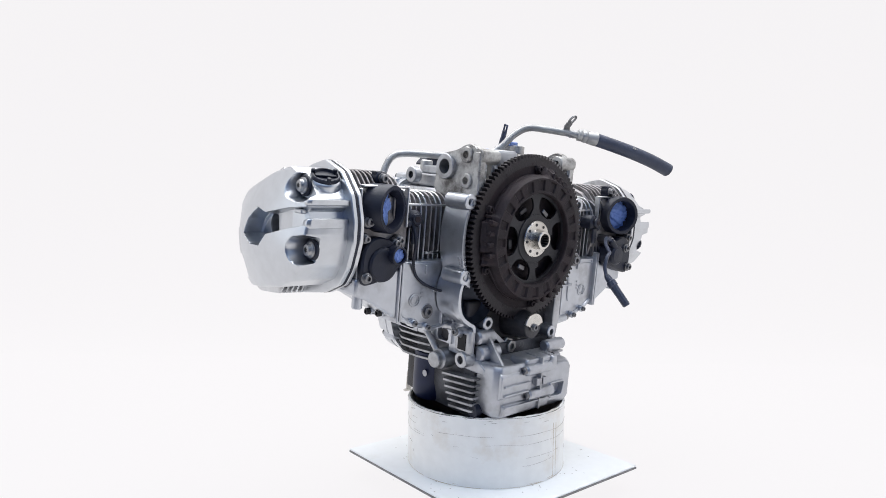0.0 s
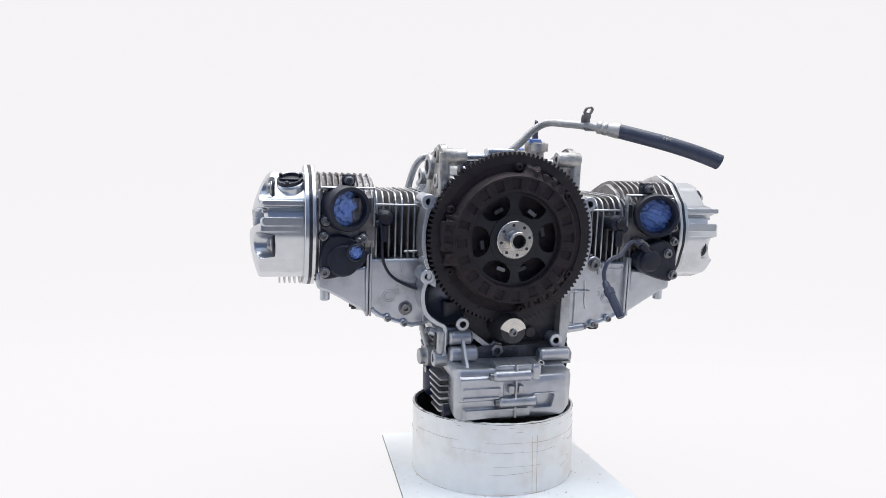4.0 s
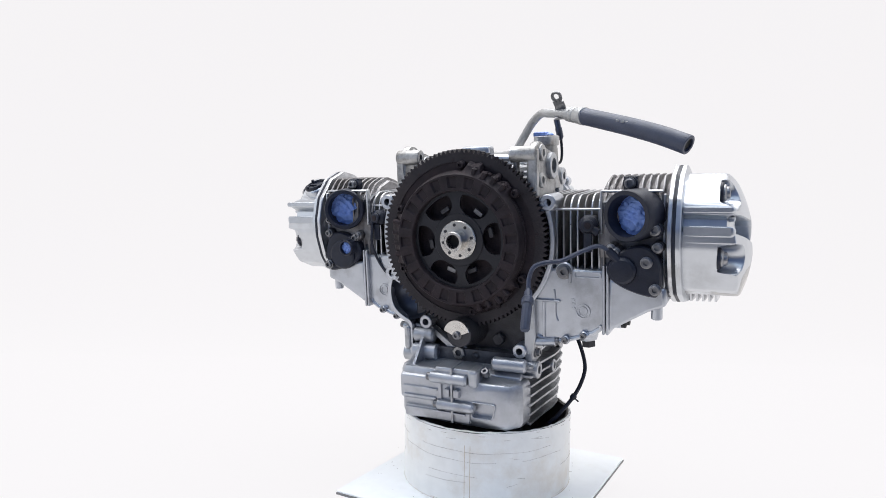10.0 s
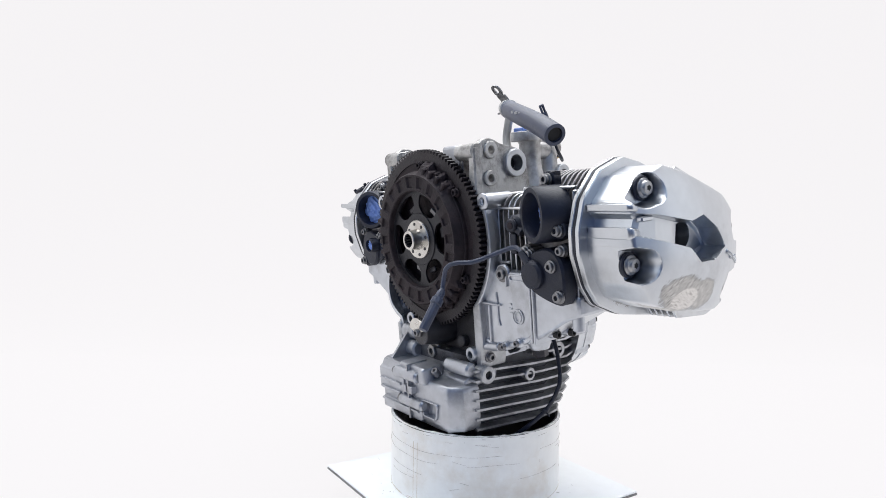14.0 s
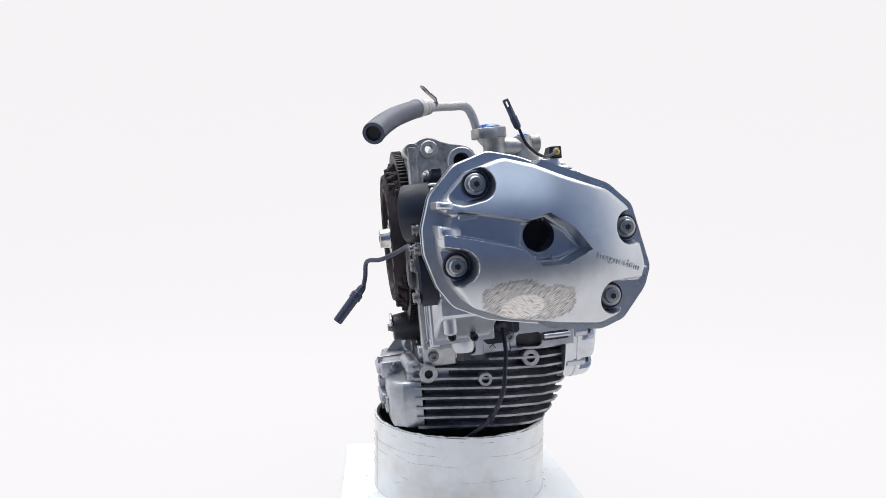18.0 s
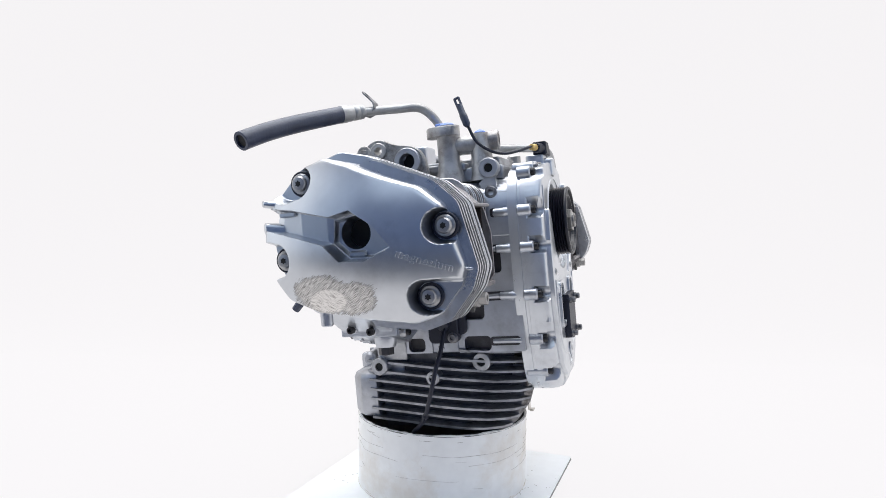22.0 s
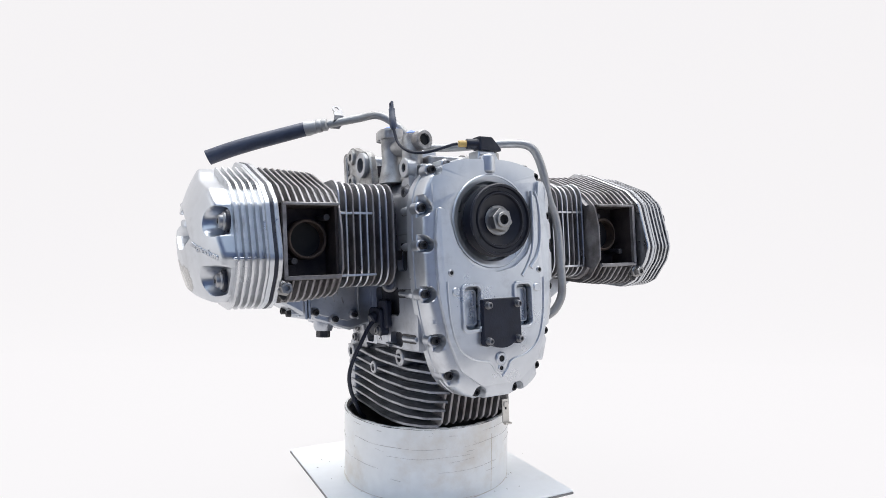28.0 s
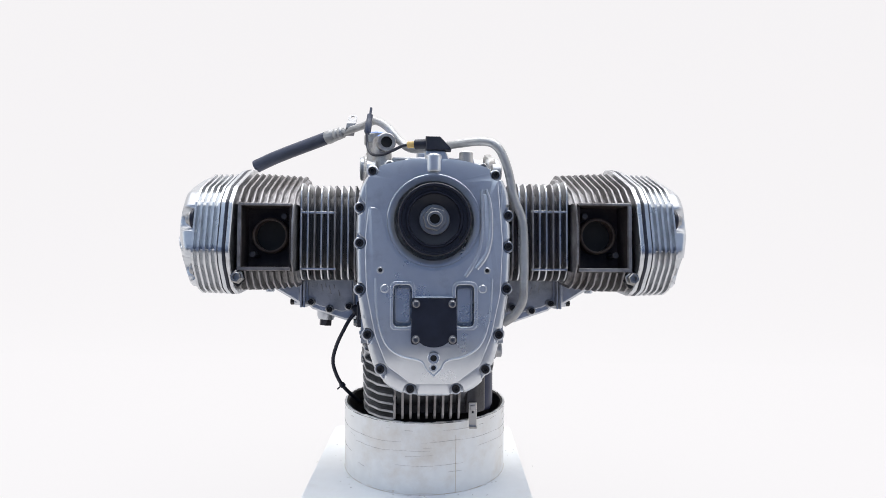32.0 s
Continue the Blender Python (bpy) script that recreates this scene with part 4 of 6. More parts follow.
    boss(case, (0.070, 0.088, 0.121), (0.068, 0.104, 0.121), 0.0140, 0.0085, OUTLET, "outlet_mouth")
    for n_, (x, y, z, r) in enumerate(((0.086, 0.034, 0.1455, 0.0105), (0.076, 0.079, 0.1315, 0.007))):
        s = Shape()
        s.lathe((x, y, z - 0.006), (0, 0, 1), [(0, r), (0.007, r), (0.008, r * 1.15), (0.010, r * 0.9), (0.012, r * 0.3)], 16)
        if n_ == 0:
            s.box(x - 0.016, x + 0.004, y - 0.016, y - 0.004, z - 0.001, z + 0.006, 0.001)
        part("sealing_plug", s, BLUE, case, "blue plastic sealing plug")
    s = Shape()
    s.cyl((-0.050, 0.098, 0.078), (-0.050, 0.098, 0.1090), 0.0105, 24, 0.002)
    part("vent_post", s, OUTLET, case, "tan-stained cast post")
    boss(case, (-0.064, 0.105, 0.0800), (-0.064, 0.118, 0.0800), 0.0085, 0.0042, CASE, "deck_boss", 20, 0.0012)
    # side skin with open pockets
    for k in (1, -1):
        s = Shape()
        x0, x1 = sorted((k * 0.0915, k * 0.1015))
        for y0, y1, z0, z1, hole in ((0.060, 0.124, -0.075, -0.012, (0.0700, 0.1000, -0.0640, -0.0325)), (-0.020, 0.124, -0.138, -0.075, (-0.006, 0.0705, -0.1270, -0.0860)),
                                     (-0.052, -0.010, -0.1725, -0.138, (-0.0460, -0.0205, -0.1705, -0.1510)), (0.030, 0.124, -0.1725, -0.138, (0.0385, 0.0770, -0.1708, -0.1500))):
            s.band(round_box(y0, y1, z0, z1, 0.0002), round_box(*hole, 0.0065), "x", x0, x1)
        for y0, y1, z0, z1 in ((-0.052, 0.060, -0.075, -0.012), (-0.052, -0.020, -0.138, -0.075), (-0.010, 0.030, -0.1725, -0.138)):
            s.box(x0, x1, y0, y1, z0, z1)
        skin = part("case_side", s, CAST, ENGINE, "silver case side with dark pockets")
        # A dark floor paints the shade of the open pockets.
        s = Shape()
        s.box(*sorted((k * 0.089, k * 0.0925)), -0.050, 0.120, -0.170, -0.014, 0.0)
        part("pocket_floor", s, GREASE_SHADE, skin)
        for y0, z in ((0.094, 0.0185), (0.088, -0.0310), (0.074, -0.0955), (0.080, -0.1577)):
            # Dark strip behind each rib, painted shade in place of a groove.
            s = Shape()
            s.prism(round_box(y0 - 0.004, 0.118, z - 0.0062, z + 0.0062, 0.004), "x", *sorted((k * 0.1008, k * 0.1026)), 0.0004)
            part("slot_shade", s, GREASE_SHADE, skin)
            s = Shape()
            s.cyl((k * 0.1008, y0, z), (k * 0.1008, 0.120, z), 0.0040, 14)
            part("side_rib", s, CAST, skin)
    # castings that carry the heads from below
    for k in (1, -1):
        dy = 0 if k > 0 else OFFSET
        w = Shape()
        w.prism([(k * 0.094, -0.040), (k * 0.204, -0.040), (k * 0.2055, -0.119), (k * 0.192, -0.131), (k * 0.136, -0.150), (k * 0.094, -0.140)], "y", -0.0875 + dy, -0.030 + dy, 0.003)
        box = part("timing_chest", w, CAST, ENGINE, "silver cast timing chest", bevel=0.004)
        w = Shape()
        w.prism([(k * 0.2080, -0.050), (k * 0.284, -0.060), (k * 0.284, -0.083), (k * 0.262, -0.092), (k * 0.2080, -0.124)], "y", -0.092 + dy, -0.020 + dy, 0.003)
        part("head_chest", w, CAST, box, bevel=0.003)
        # cast relief on the chest's front
        w = Shape()
        w.prism(round_corners([(k * 0.128, -0.066), (k * 0.199, -0.066), (k * 0.199, -0.112), (k * 0.186, -0.124), (k * 0.140, -0.136), (k * 0.124, -0.126)], 0.006, 3), "y", -0.031 + dy, -0.0275 + dy, 0.001)
        part("chest_panel", w, CASE, box, "darker cast front panel", bevel=0.001)
        w = Shape()
        w.ring((k * 0.190, -0.0278 + dy, -0.090), (k * 0.190, -0.0266 + dy, -0.090), 0.0062, 0.0046, 20, 0.0002)
        part("cast_mark", w, CASE, box, "cast round mark")
        for x, z, h in ((0.176, -0.096, 0.012), (0.170, -0.092, 0.007), (0.163, -0.099, 0.014), (0.156, -0.094, 0.008), (0.148, -0.104, 0.010)):
            w = Shape()
            w.box(*sorted((k * (x - 0.0009), k * (x + 0.0009))), -0.0277 + dy, -0.0268 + dy, z - h / 2, z + h / 2, 0.0003)
            w.moved(Matrix.Translation((k * x, 0, z)) @ Matrix.Rotation(radians(14 * k), 4, "Y") @ Matrix.Translation((-k * x, 0, -z)))
            part("cast_mark", w, GRIMY, box, "unreadable cast mark")
        for x, z in ((0.132, -0.126), (0.163, -0.131), (0.193, -0.1190)):
            boss(box, (k * x, -0.034 + dy, z), (k * x, -0.022 + dy, z), 0.0068, 0, CASE, "panel_boss", 18)
            screw(box, (k * x, -0.0222 + dy, z), (0, 1, 0), 0.0046, 0.005, "screw", BLACK_BOLT)
        w = Shape()
        w.box(*sorted((k * 0.1215, k * 0.1250)), -0.032 + dy, -0.0240 + dy, -0.134, -0.060, 0.001)
        part("chest_rib", w, CASE, box)
        low = [(k * 0.108, -0.1385), (k * 0.136, -0.1450), (k * 0.188, -0.1280), (k * 0.2000, -0.1170)]
        w = Shape()
        w.tube([(x, -0.0872 + dy, z) for x, z in low], 0.0034, 8, 2)
        part("chest_rim", w, CAST, box)
        for x, z0, z1 in ((0.1180, -0.140, -0.088), (0.1560, -0.060, -0.046)):
            w = Shape()
            w.box(*sorted((k * (x - 0.0016), k * (x + 0.0016))), -0.0905 + dy, -0.0860 + dy, z0, z1, 0.0008)
            part("chest_rib", w, CAST, box)
        w = Shape()
        w.box(*sorted((k * 0.104, k * 0.142)), -0.0920 + dy, -0.0860 + dy, -0.0880, -0.0845, 0.0012)
        part("chest_rib", w, CAST, box)
        for x, z in ((0.150, -0.1405), (0.176, -0.1320)):
            boss(box, (k * x, -0.080 + dy, z), (k * x, -0.0945 + dy, z), 0.0062, 0, CAST, "rim_boss", 18)
            screw(box, (k * x, -0.0943 + dy, z), (0, -1, 0), 0.0042, 0.004, "screw", BOLT)
        for x in (0.2035, 0.2085):
            w = Shape()
            w.box(*sorted((k * (x - 0.0018), k * (x + 0.0018))), -0.0945 + dy, -0.016 + dy, -0.128, -0.032, 0.0008)
            part("joint_rib", w, CAST, box)
        w = Shape()
        w.ring((k * 0.174, -0.0882 + dy, -0.0985), (k * 0.174, -0.0890 + dy, -0.0985), 0.0104, 0.0088, 28, 0.0002)
        w.ring((k * 0.174, -0.0882 + dy, -0.0985), (k * 0.174, -0.0889 + dy, -0.0985), 0.0066, 0.0054, 24, 0.0002)
        part("cast_mark", w, CAST, box, "cast round mark")
        if k > 0:
            w = Shape()
            w.band(round_box(0.1610, 0.1995, -0.0520, -0.0425, 0.003), round_box(0.1632, 0.1973, -0.0498, -0.0447, 0.002), "y", -0.0895 + dy, -0.0868 + dy)
            part("slot_frame", w, CAST, box, bevel=0.0005)
            w = Shape()
            w.tube([(0.1330, -0.0878, -0.0700), (0.1345, -0.0880, -0.0850), (0.1350, -0.0880, -0.1050), (0.1380, -0.0878, -0.1150)], 0.0016, 8, 4)
            part("cast_edge", w, CAST, box)
        for i in range(3):
            w = Shape()
            w.box(*sorted((k * (0.158 + 0.0002 * i), k * (0.163 + 0.0002 * i))), -0.0889 + dy, -0.0880 + dy, -0.084 - 0.006 * i, -0.0815 - 0.006 * i, 0.0003)
            part("cast_mark", w, CAST, box, "unreadable cast mark")
        screw(box, (k * 0.1475, -0.085 + dy, -0.0440 if k > 0 else -0.118), (0, -1, 0), 0.0075, 0.008, "star_screw", BOLT, 0.0115)
        boss(box, (k * 0.1475, -0.083 + dy, -0.044 if k > 0 else -0.118), (k * 0.1475, -0.088 + dy, -0.044 if k > 0 else -0.118), 0.0135, 0, CAST, "screw_boss")
        for y, z in ((-0.072, -0.0985), (-0.045, -0.1015)):
            boss(box, (k * 0.2100, y + dy, z - 0.018), (k * 0.224, y + dy, z - 0.018), 0.0058, 0, CAST, "joint_boss")
            screw(box, (k * 0.223, y + dy, z - 0.018), (k, 0, 0), 0.0050, 0.007, "screw", BLACK_BOLT)
        boss(box, (k * 0.271, -0.080 + dy, -0.104), (k * 0.271, -0.080 + dy, -0.082), 0.0075, 0, CAST, "drain_boss")
        boss(box, (k * 0.105, -0.088 + dy * 0.2, -0.1485), (k * (0.135 if k > 0 else 0.118), -0.088 + dy * 0.2, -0.1450), 0.0062, 0, CAST, "long_boss")
        screw(box, (k * (0.134 if k > 0 else 0.117), -0.088 + dy * 0.2, -0.1450), (k, 0, 0.1), 0.0052, 0.006, "screw", BOLT)
    s = Shape()
    s.lathe((0.1705, -0.050, -0.133), (0.08, 0, -1), [(0, 0.0155), (0.010, 0.0150), (0.016, 0.0125)], 28)
    part("plug_boss", s, CAST, case)
    screw(case, (0.1718, -0.050, -0.148), (0.08, 0, -1), 0.0105, 0.011, "hex_plug", GREASE_SHADE, 0, False, 6)
    # cable clamp and switch on the side
    s = Shape()
    s.prism(round_box(-0.010, 0.034, -0.157, -0.116, 0.008), "x", 0.100, 0.1145, 0.002)
    s.prism(round_box(0.014, 0.044, -0.146, -0.104, 0.006), "x", 0.100, 0.1095, 0.002)
    s.cyl((0.112, 0.014, -0.128), (0.122, 0.014, -0.133), 0.0085, 18, 0.002)
    part("oil_switch", s, PLASTIC, case, "black oil pressure switch")
    screw(case, (0.1135, 0.026, -0.149), (1, 0, 0), 0.0055, 0.006, "screw", BOLT, 0.0075)
    screw(case, (0.102, -0.070, -0.150), (1, 0, 0), 0.006, 0.008, "screw", BOLT, 0.008)
    screw(case, (0.102, -0.082, -0.166), (1, 0, 0), 0.006, 0.008, "screw", BOLT, 0.008)
    screw(case, (0.106, 0.052, -0.082), (0.6, 0.8, 0), 0.0085, 0.010, "screw", BOLT, 0.0115)
    for a, b in (((-0.001, -0.164), (0.010, -0.157)), ((0.002, -0.156), (0.008, -0.166))):
        s = Shape()
        s.tube([(0.1016, *a), (0.1016, *b)], 0.0006, 6, 2)
        part("chalk_mark", s, GREASE_SHADE, case, "scribbled dark mark")
    return case


crankcase()


def oil_pan():
    s = Shape()
    plan = [(-0.0915, -0.102), (-0.0915, -0.138), (-0.084, -0.148), (0.0220, -0.149), (0.0270, -0.149), (0.060, -0.149), (0.0850, -0.1465), (0.1000, -0.1290), (0.1030, -0.102)]
    def top(x, z):
        return z - 0.0135 if x > 0.025 and z > -0.20 else z
    s.rings([[(x * k, -0.102 + (y + 0.102) * k2, top(x, z)) for x, y in plan] for z, k, k2 in ((-0.2675, 0.90, 0.90), (-0.2640, 0.95, 0.96), (-0.2560, 0.985, 1.0), (-0.1950, 0.990, 1.0), (-0.1890, 0.970, 0.95), (-0.1860, 0.94, 0.88))])
    pan = part("oil_pan", s, PAN_METAL, ENGINE, "ribbed silver oil pan", bevel=0.004)
    carve(pan, [round_corners([(0.030, -0.2290), (0.0640, -0.2290), (0.0590, -0.2500), (0.030, -0.2500)], 0.004)], -0.17, -0.1425)
    for za, zb, zc, zd, xa, xb in ((-0.246, -0.262, -0.265, -0.242, -0.080, 0.026), (-0.200, -0.233, -0.238, -0.195, -0.086, -0.018)):
        s = Shape()
        s.prism([(-0.152, za), (-0.152, zb), (-0.145, zc), (-0.145, zd)], "x", xa, xb, 0.002)
        part("rear_panel", s, PAN_METAL, pan, bevel=0.002)
    # Dark core colour carries the shade of the gaps between pan fins.
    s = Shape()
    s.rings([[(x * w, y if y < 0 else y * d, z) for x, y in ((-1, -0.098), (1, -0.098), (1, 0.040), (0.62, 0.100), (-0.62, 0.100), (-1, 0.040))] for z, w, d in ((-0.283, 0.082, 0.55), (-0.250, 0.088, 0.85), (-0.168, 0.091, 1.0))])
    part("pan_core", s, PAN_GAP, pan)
    s = Shape()
    s.prism([(-0.120, -0.196), (-0.106, -0.1870), (-0.060, -0.1860), (-0.060, -0.206), (-0.120, -0.206)], "x", -0.092, 0.092, 0.002)
    part("rear_shelf", s, PAN_METAL, pan, bevel=0.003)
    for x in (-0.0705, 0.070):
        s = Shape()
        s.prism([(-0.138, -0.188), (-0.095, -0.140), (-0.092, -0.140), (-0.092, -0.190)], "x", x - 0.0022, x + 0.0022, 0.0006)
        if x < 0:
            part("shelf_web", s, PAN_METAL, pan)
    for (x0, x1, z, r) in ((-0.036, 0.024, -0.197, 0.0085), (-0.026, 0.034, -0.2375, 0.0082)):
        s = Shape()
        s.cyl((x0, -0.1515, z), (x1, -0.1515, z), r, 24, 0.003)
        bar = part("cast_bar", s, PAN_METAL, pan)
        screw(pan, (x0 + 0.001, -0.1515, z), (-1, 0, 0), 0.0058, 0.006, "screw", BOLT)
    for x0, x1, z in ((-0.0800, -0.024, -0.2150), (-0.0800, -0.026, -0.2285), (-0.0780, 0.020, -0.2475)):
        s = Shape()
        s.prism([(-0.1555, z + 0.0006), (-0.1555, z - 0.0016), (-0.1475, z - 0.0050), (-0.1475, z + 0.0022)], "x", x0, x1, 0.0006)
        part("cast_step", s, PAN_METAL, pan, bevel=0.0006)
    s = Shape()
    s.band(round_corners([(0.028, -0.2270), (0.0665, -0.2270), (0.0610, -0.2520), (0.028, -0.2520)], 0.005), round_corners([(0.030, -0.2290), (0.0640, -0.2290), (0.0590, -0.2500), (0.030, -0.2500)], 0.004), "y", -0.1520, -0.1485)
    part("pocket_rim", s, PAN_METAL, pan, bevel=0.0008)
    s = Shape()
    s.box(-0.0016, 0.0016, -0.1565, -0.120, -0.262, -0.180, 0.0005)
    part("casting_seam", s, CASE, pan)
    for x in (-0.0075, 0.0075):
        s = Shape()
        s.box(x - 0.0042, x + 0.0042, -0.158, -0.148, -0.2235, -0.2115, 0.001)
        part("clip", s, PAN_METAL, pan)
    for x, w in ((-0.010, 0.010), (0.014, 0.009), (0.044, 0.006)):
        s = Shape()
        s.box(x - w, x + w, -0.1405, -0.125, -0.2695, -0.2655, 0.0008)
        part("foot_tab", s, PAN_METAL, pan)
    for p0, p1, r in (((0.048, -0.116, -0.1785), (0.099, -0.112, -0.1795), 0.0100), ((-0.090, -0.100, -0.177), (-0.046, -0.100, -0.177), 0.0125), ((-0.090, -0.094, -0.153), (-0.054, -0.094, -0.153), 0.0115)):
        s = Shape()
        s.cyl(p0, p1, r, 24, 0.003)
        part("cast_dome", s, PAN_METAL, pan)
    screw(pan, (0.045, -0.132, -0.1920), (0, -0.6, 0.8), 0.0055, 0.010, "screw", BOLT)
    s = Shape()
    s.prism(round_box(-0.030, 0.034, -0.196, -0.182, 0.005), "y", -0.150, -0.112, 0.003)
    s.prism(round_box(0.025, 0.039, -0.206, -0.181, 0.004), "y", -0.1545, -0.118, 0.003)
    part("cast_block", s, PAN_METAL, pan, bevel=0.002)
    # side fins: long shelves that curve in towards the front
    def shelf(k, z, rear, tip, xe, stop=None):
        outer = [(k * xe, rear), (k * xe, -0.06), (k * (xe + 0.001), 0.0), (k * (xe - 0.002), 0.03), (k * (xe - 0.010), tip * 0.62), (k * (xe - 0.028), tip * 0.88), (k * 0.055, tip)]
        inner = [(k * 0.080, rear), (k * 0.080, -0.06), (k * 0.080, 0.0), (k * 0.076, 0.020), (k * 0.064, tip * 0.40), (k * 0.050, tip * 0.45), (k * 0.046, tip * 0.50)]
        if stop is not None:
            outer, inner = [(k * (xe - 0.002), rear), (k * xe, rear + 0.004), (k * xe, stop - 0.006), (k * (xe - 0.006), stop)], [(k * 0.080, rear), (k * 0.080, rear + 0.004), (k * 0.080, stop - 0.006), (k * 0.080, stop)]
        elif rear > -0.06:
            outer, inner = [outer[0]] + outer[3:], [inner[0]] + inner[3:]
        f = Shape()
        f.band(outer, inner, "z", z - 0.0016, z + 0.0016, False)
        f.v = [(x, y, q - 0.112 * (y + 0.10)) for x, y, q in f.v]
        part("cooling_fin", f, PAN_FIN, pan)
    for i in range(9):
        shelf(1, -0.154 - 0.0140 * i, (0.045, -0.004)[i] if i < 2 else -0.112, 0.126 - 0.0011 * max(0, i - 2) ** 2, 0.108 - 0.0006 * i)
    for i in range(4):
        shelf(-1, -0.163 - 0.0120 * i, -0.008, 0.124 - 0.002 * i, 0.106 - 0.001 * i)
    for i in range(6):
        shelf(-1, -0.2140 - 0.0098 * i, -0.112, 0, 0.1055, -0.036 - 0.004 * i)
    # upright fins at the front
    for i in range(9):
        x = 0.0535 - 0.0118 * i
        f = Shape()
        f.prism([(0.060, -0.200), (0.116, -0.200), (0.108, -0.240), (0.094, -0.281), (0.086, -0.287), (0.060, -0.287)], "x", x - 0.0017, x + 0.0017, 0.0006)
        part("upright_fin", f, FIN, pan)
    # Dark block paints the shade behind the upright fins.
    s = Shape()
    s.box(-0.056, 0.056, 0.045, 0.066, -0.285, -0.180, 0.002)
    part("front_floor", s, GREASE_SHADE, pan)
    for x, y, z, r, h in ((0.1102, -0.0917, -0.189, 0.0128, 0.006), (0.1084, -0.0116, -0.2072, 0.0098, 0.0055), (0.099, 0.0591, -0.1872, 0.0128, 0.0062)):
        boss(pan, (x - 0.030, y, z), (x + 0.001, y, z), r, h, CASE, "pan_boss")
    boss(pan, (-0.080, -0.086, -0.187), (-0.1115, -0.086, -0.187), 0.0125, 0.0062, CASE, "pan_boss")
    s = Shape()
    s.box(-0.108, -0.096, -0.100, -0.066, -0.178, -0.140, 0.003)
    part("slotted_lug", s, CASE, pan, bevel=0.002)
    # A dark piece on the lug paints the shade of its slot.
    s = Shape()
    s.box(-0.1092, -0.1075, -0.092, -0.075, -0.172, -0.147, 0.002)
    part("lug_slot", s, DARK, pan)
    s = Shape()
    s.lathe((-0.085, -0.036, -0.1985), (-1, -0.05, 0), [(0, 0.0165), (0.026, 0.0160), (0.028, 0.0135), (0.030, 0.0128), (0.036, 0.0128), (0.0375, 0.0115)], 24)
    part("oil_pipe_union", s, CASE, pan, "cast pipe union")
    s = Shape()
    s.cyl((-0.105, -0.028, -0.190), (-0.111, 0.008, -0.150), 0.0052, 12)
    s.cyl((-0.108, 0.012, -0.147), (-0.100, -0.055, -0.143), 0.0070, 12)
    part("oil_pipe", s, CASE, pan)
    s = Shape()
    s.lathe((-0.064, 0.020, -0.205), (0, 0, -1), [(0, 0.036), (0.045, 0.036), (0.070, 0.0355), (0.078, 0.032), (0.080, 0.02)], 40)
    part("oil_filter", s, surface("dark_blue_filter_can", (0.014, 0.020, 0.055), metal=0.1, rough=0.35, grain=0.1, spec=0.35), pan, "dark blue oil filter can")
    s = Shape()
    s.cyl((-0.1003, 0.004, -0.236), (-0.1010, 0.004, -0.236), 0.0055, 20, 0.0002)
    part("filter_mark", s, PAN_METAL, pan, "small round pale mark")
    s = Shape()
    s.cyl((-0.088, -0.108, -0.262), (-0.100, -0.108, -0.262), 0.0115, 18)
    part("drain_stub", s, PLASTIC, pan)
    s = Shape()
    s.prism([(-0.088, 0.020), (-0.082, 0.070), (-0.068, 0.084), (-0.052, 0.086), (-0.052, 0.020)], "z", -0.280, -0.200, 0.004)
    part("pan_corner", s, GREASE_SHADE, pan, "dark corner of the pan", bevel=0.004)
    # bent steel strap at the front foot
    s = Shape()
    s.box(-0.0680, -0.0560, 0.086, 0.0885, -0.299, -0.263, 0.0006)
    s.box(-0.0680, -0.0560, 0.0885, 0.095, -0.3005, -0.2975, 0.0006)
    s.box(-0.0655, -0.0585, 0.0880, 0.0905, -0.275, -0.267, 0.0006)
    part("steel_strap", s, STEEL, pan, "bent zinc steel strap")
    # The strap's slot is only a dark piece, shade without a cut.
    s = Shape()
    s.box(-0.0635, -0.0605, 0.0884, 0.0889, -0.2790, -0.2730, 0.0002)
    part("strap_slot", s, DARK, pan)
    return pan


oil_pan()


def ridge(parent, pts, r, y, name="cast_ridge", material=None):
    s = Shape()
    s.tube([(x, y, z) for x, z in pts], r, 8, 5)
    return part(name, s, material or FRONT, parent)


SIDE_BOLTS = [(0.103, 0.0185), (0.103, -0.031), (0.1025, -0.0955), (0.0908, -0.1577), (0.0725, -0.2055), (0.0312, -0.2325), (-0.032, -0.2325), (-0.073, -0.206),
              (-0.092, -0.158), (-0.103, -0.094), (-0.105, -0.035), (-0.105, 0.009), (-0.087, 0.066), (0.086, 0.070)]


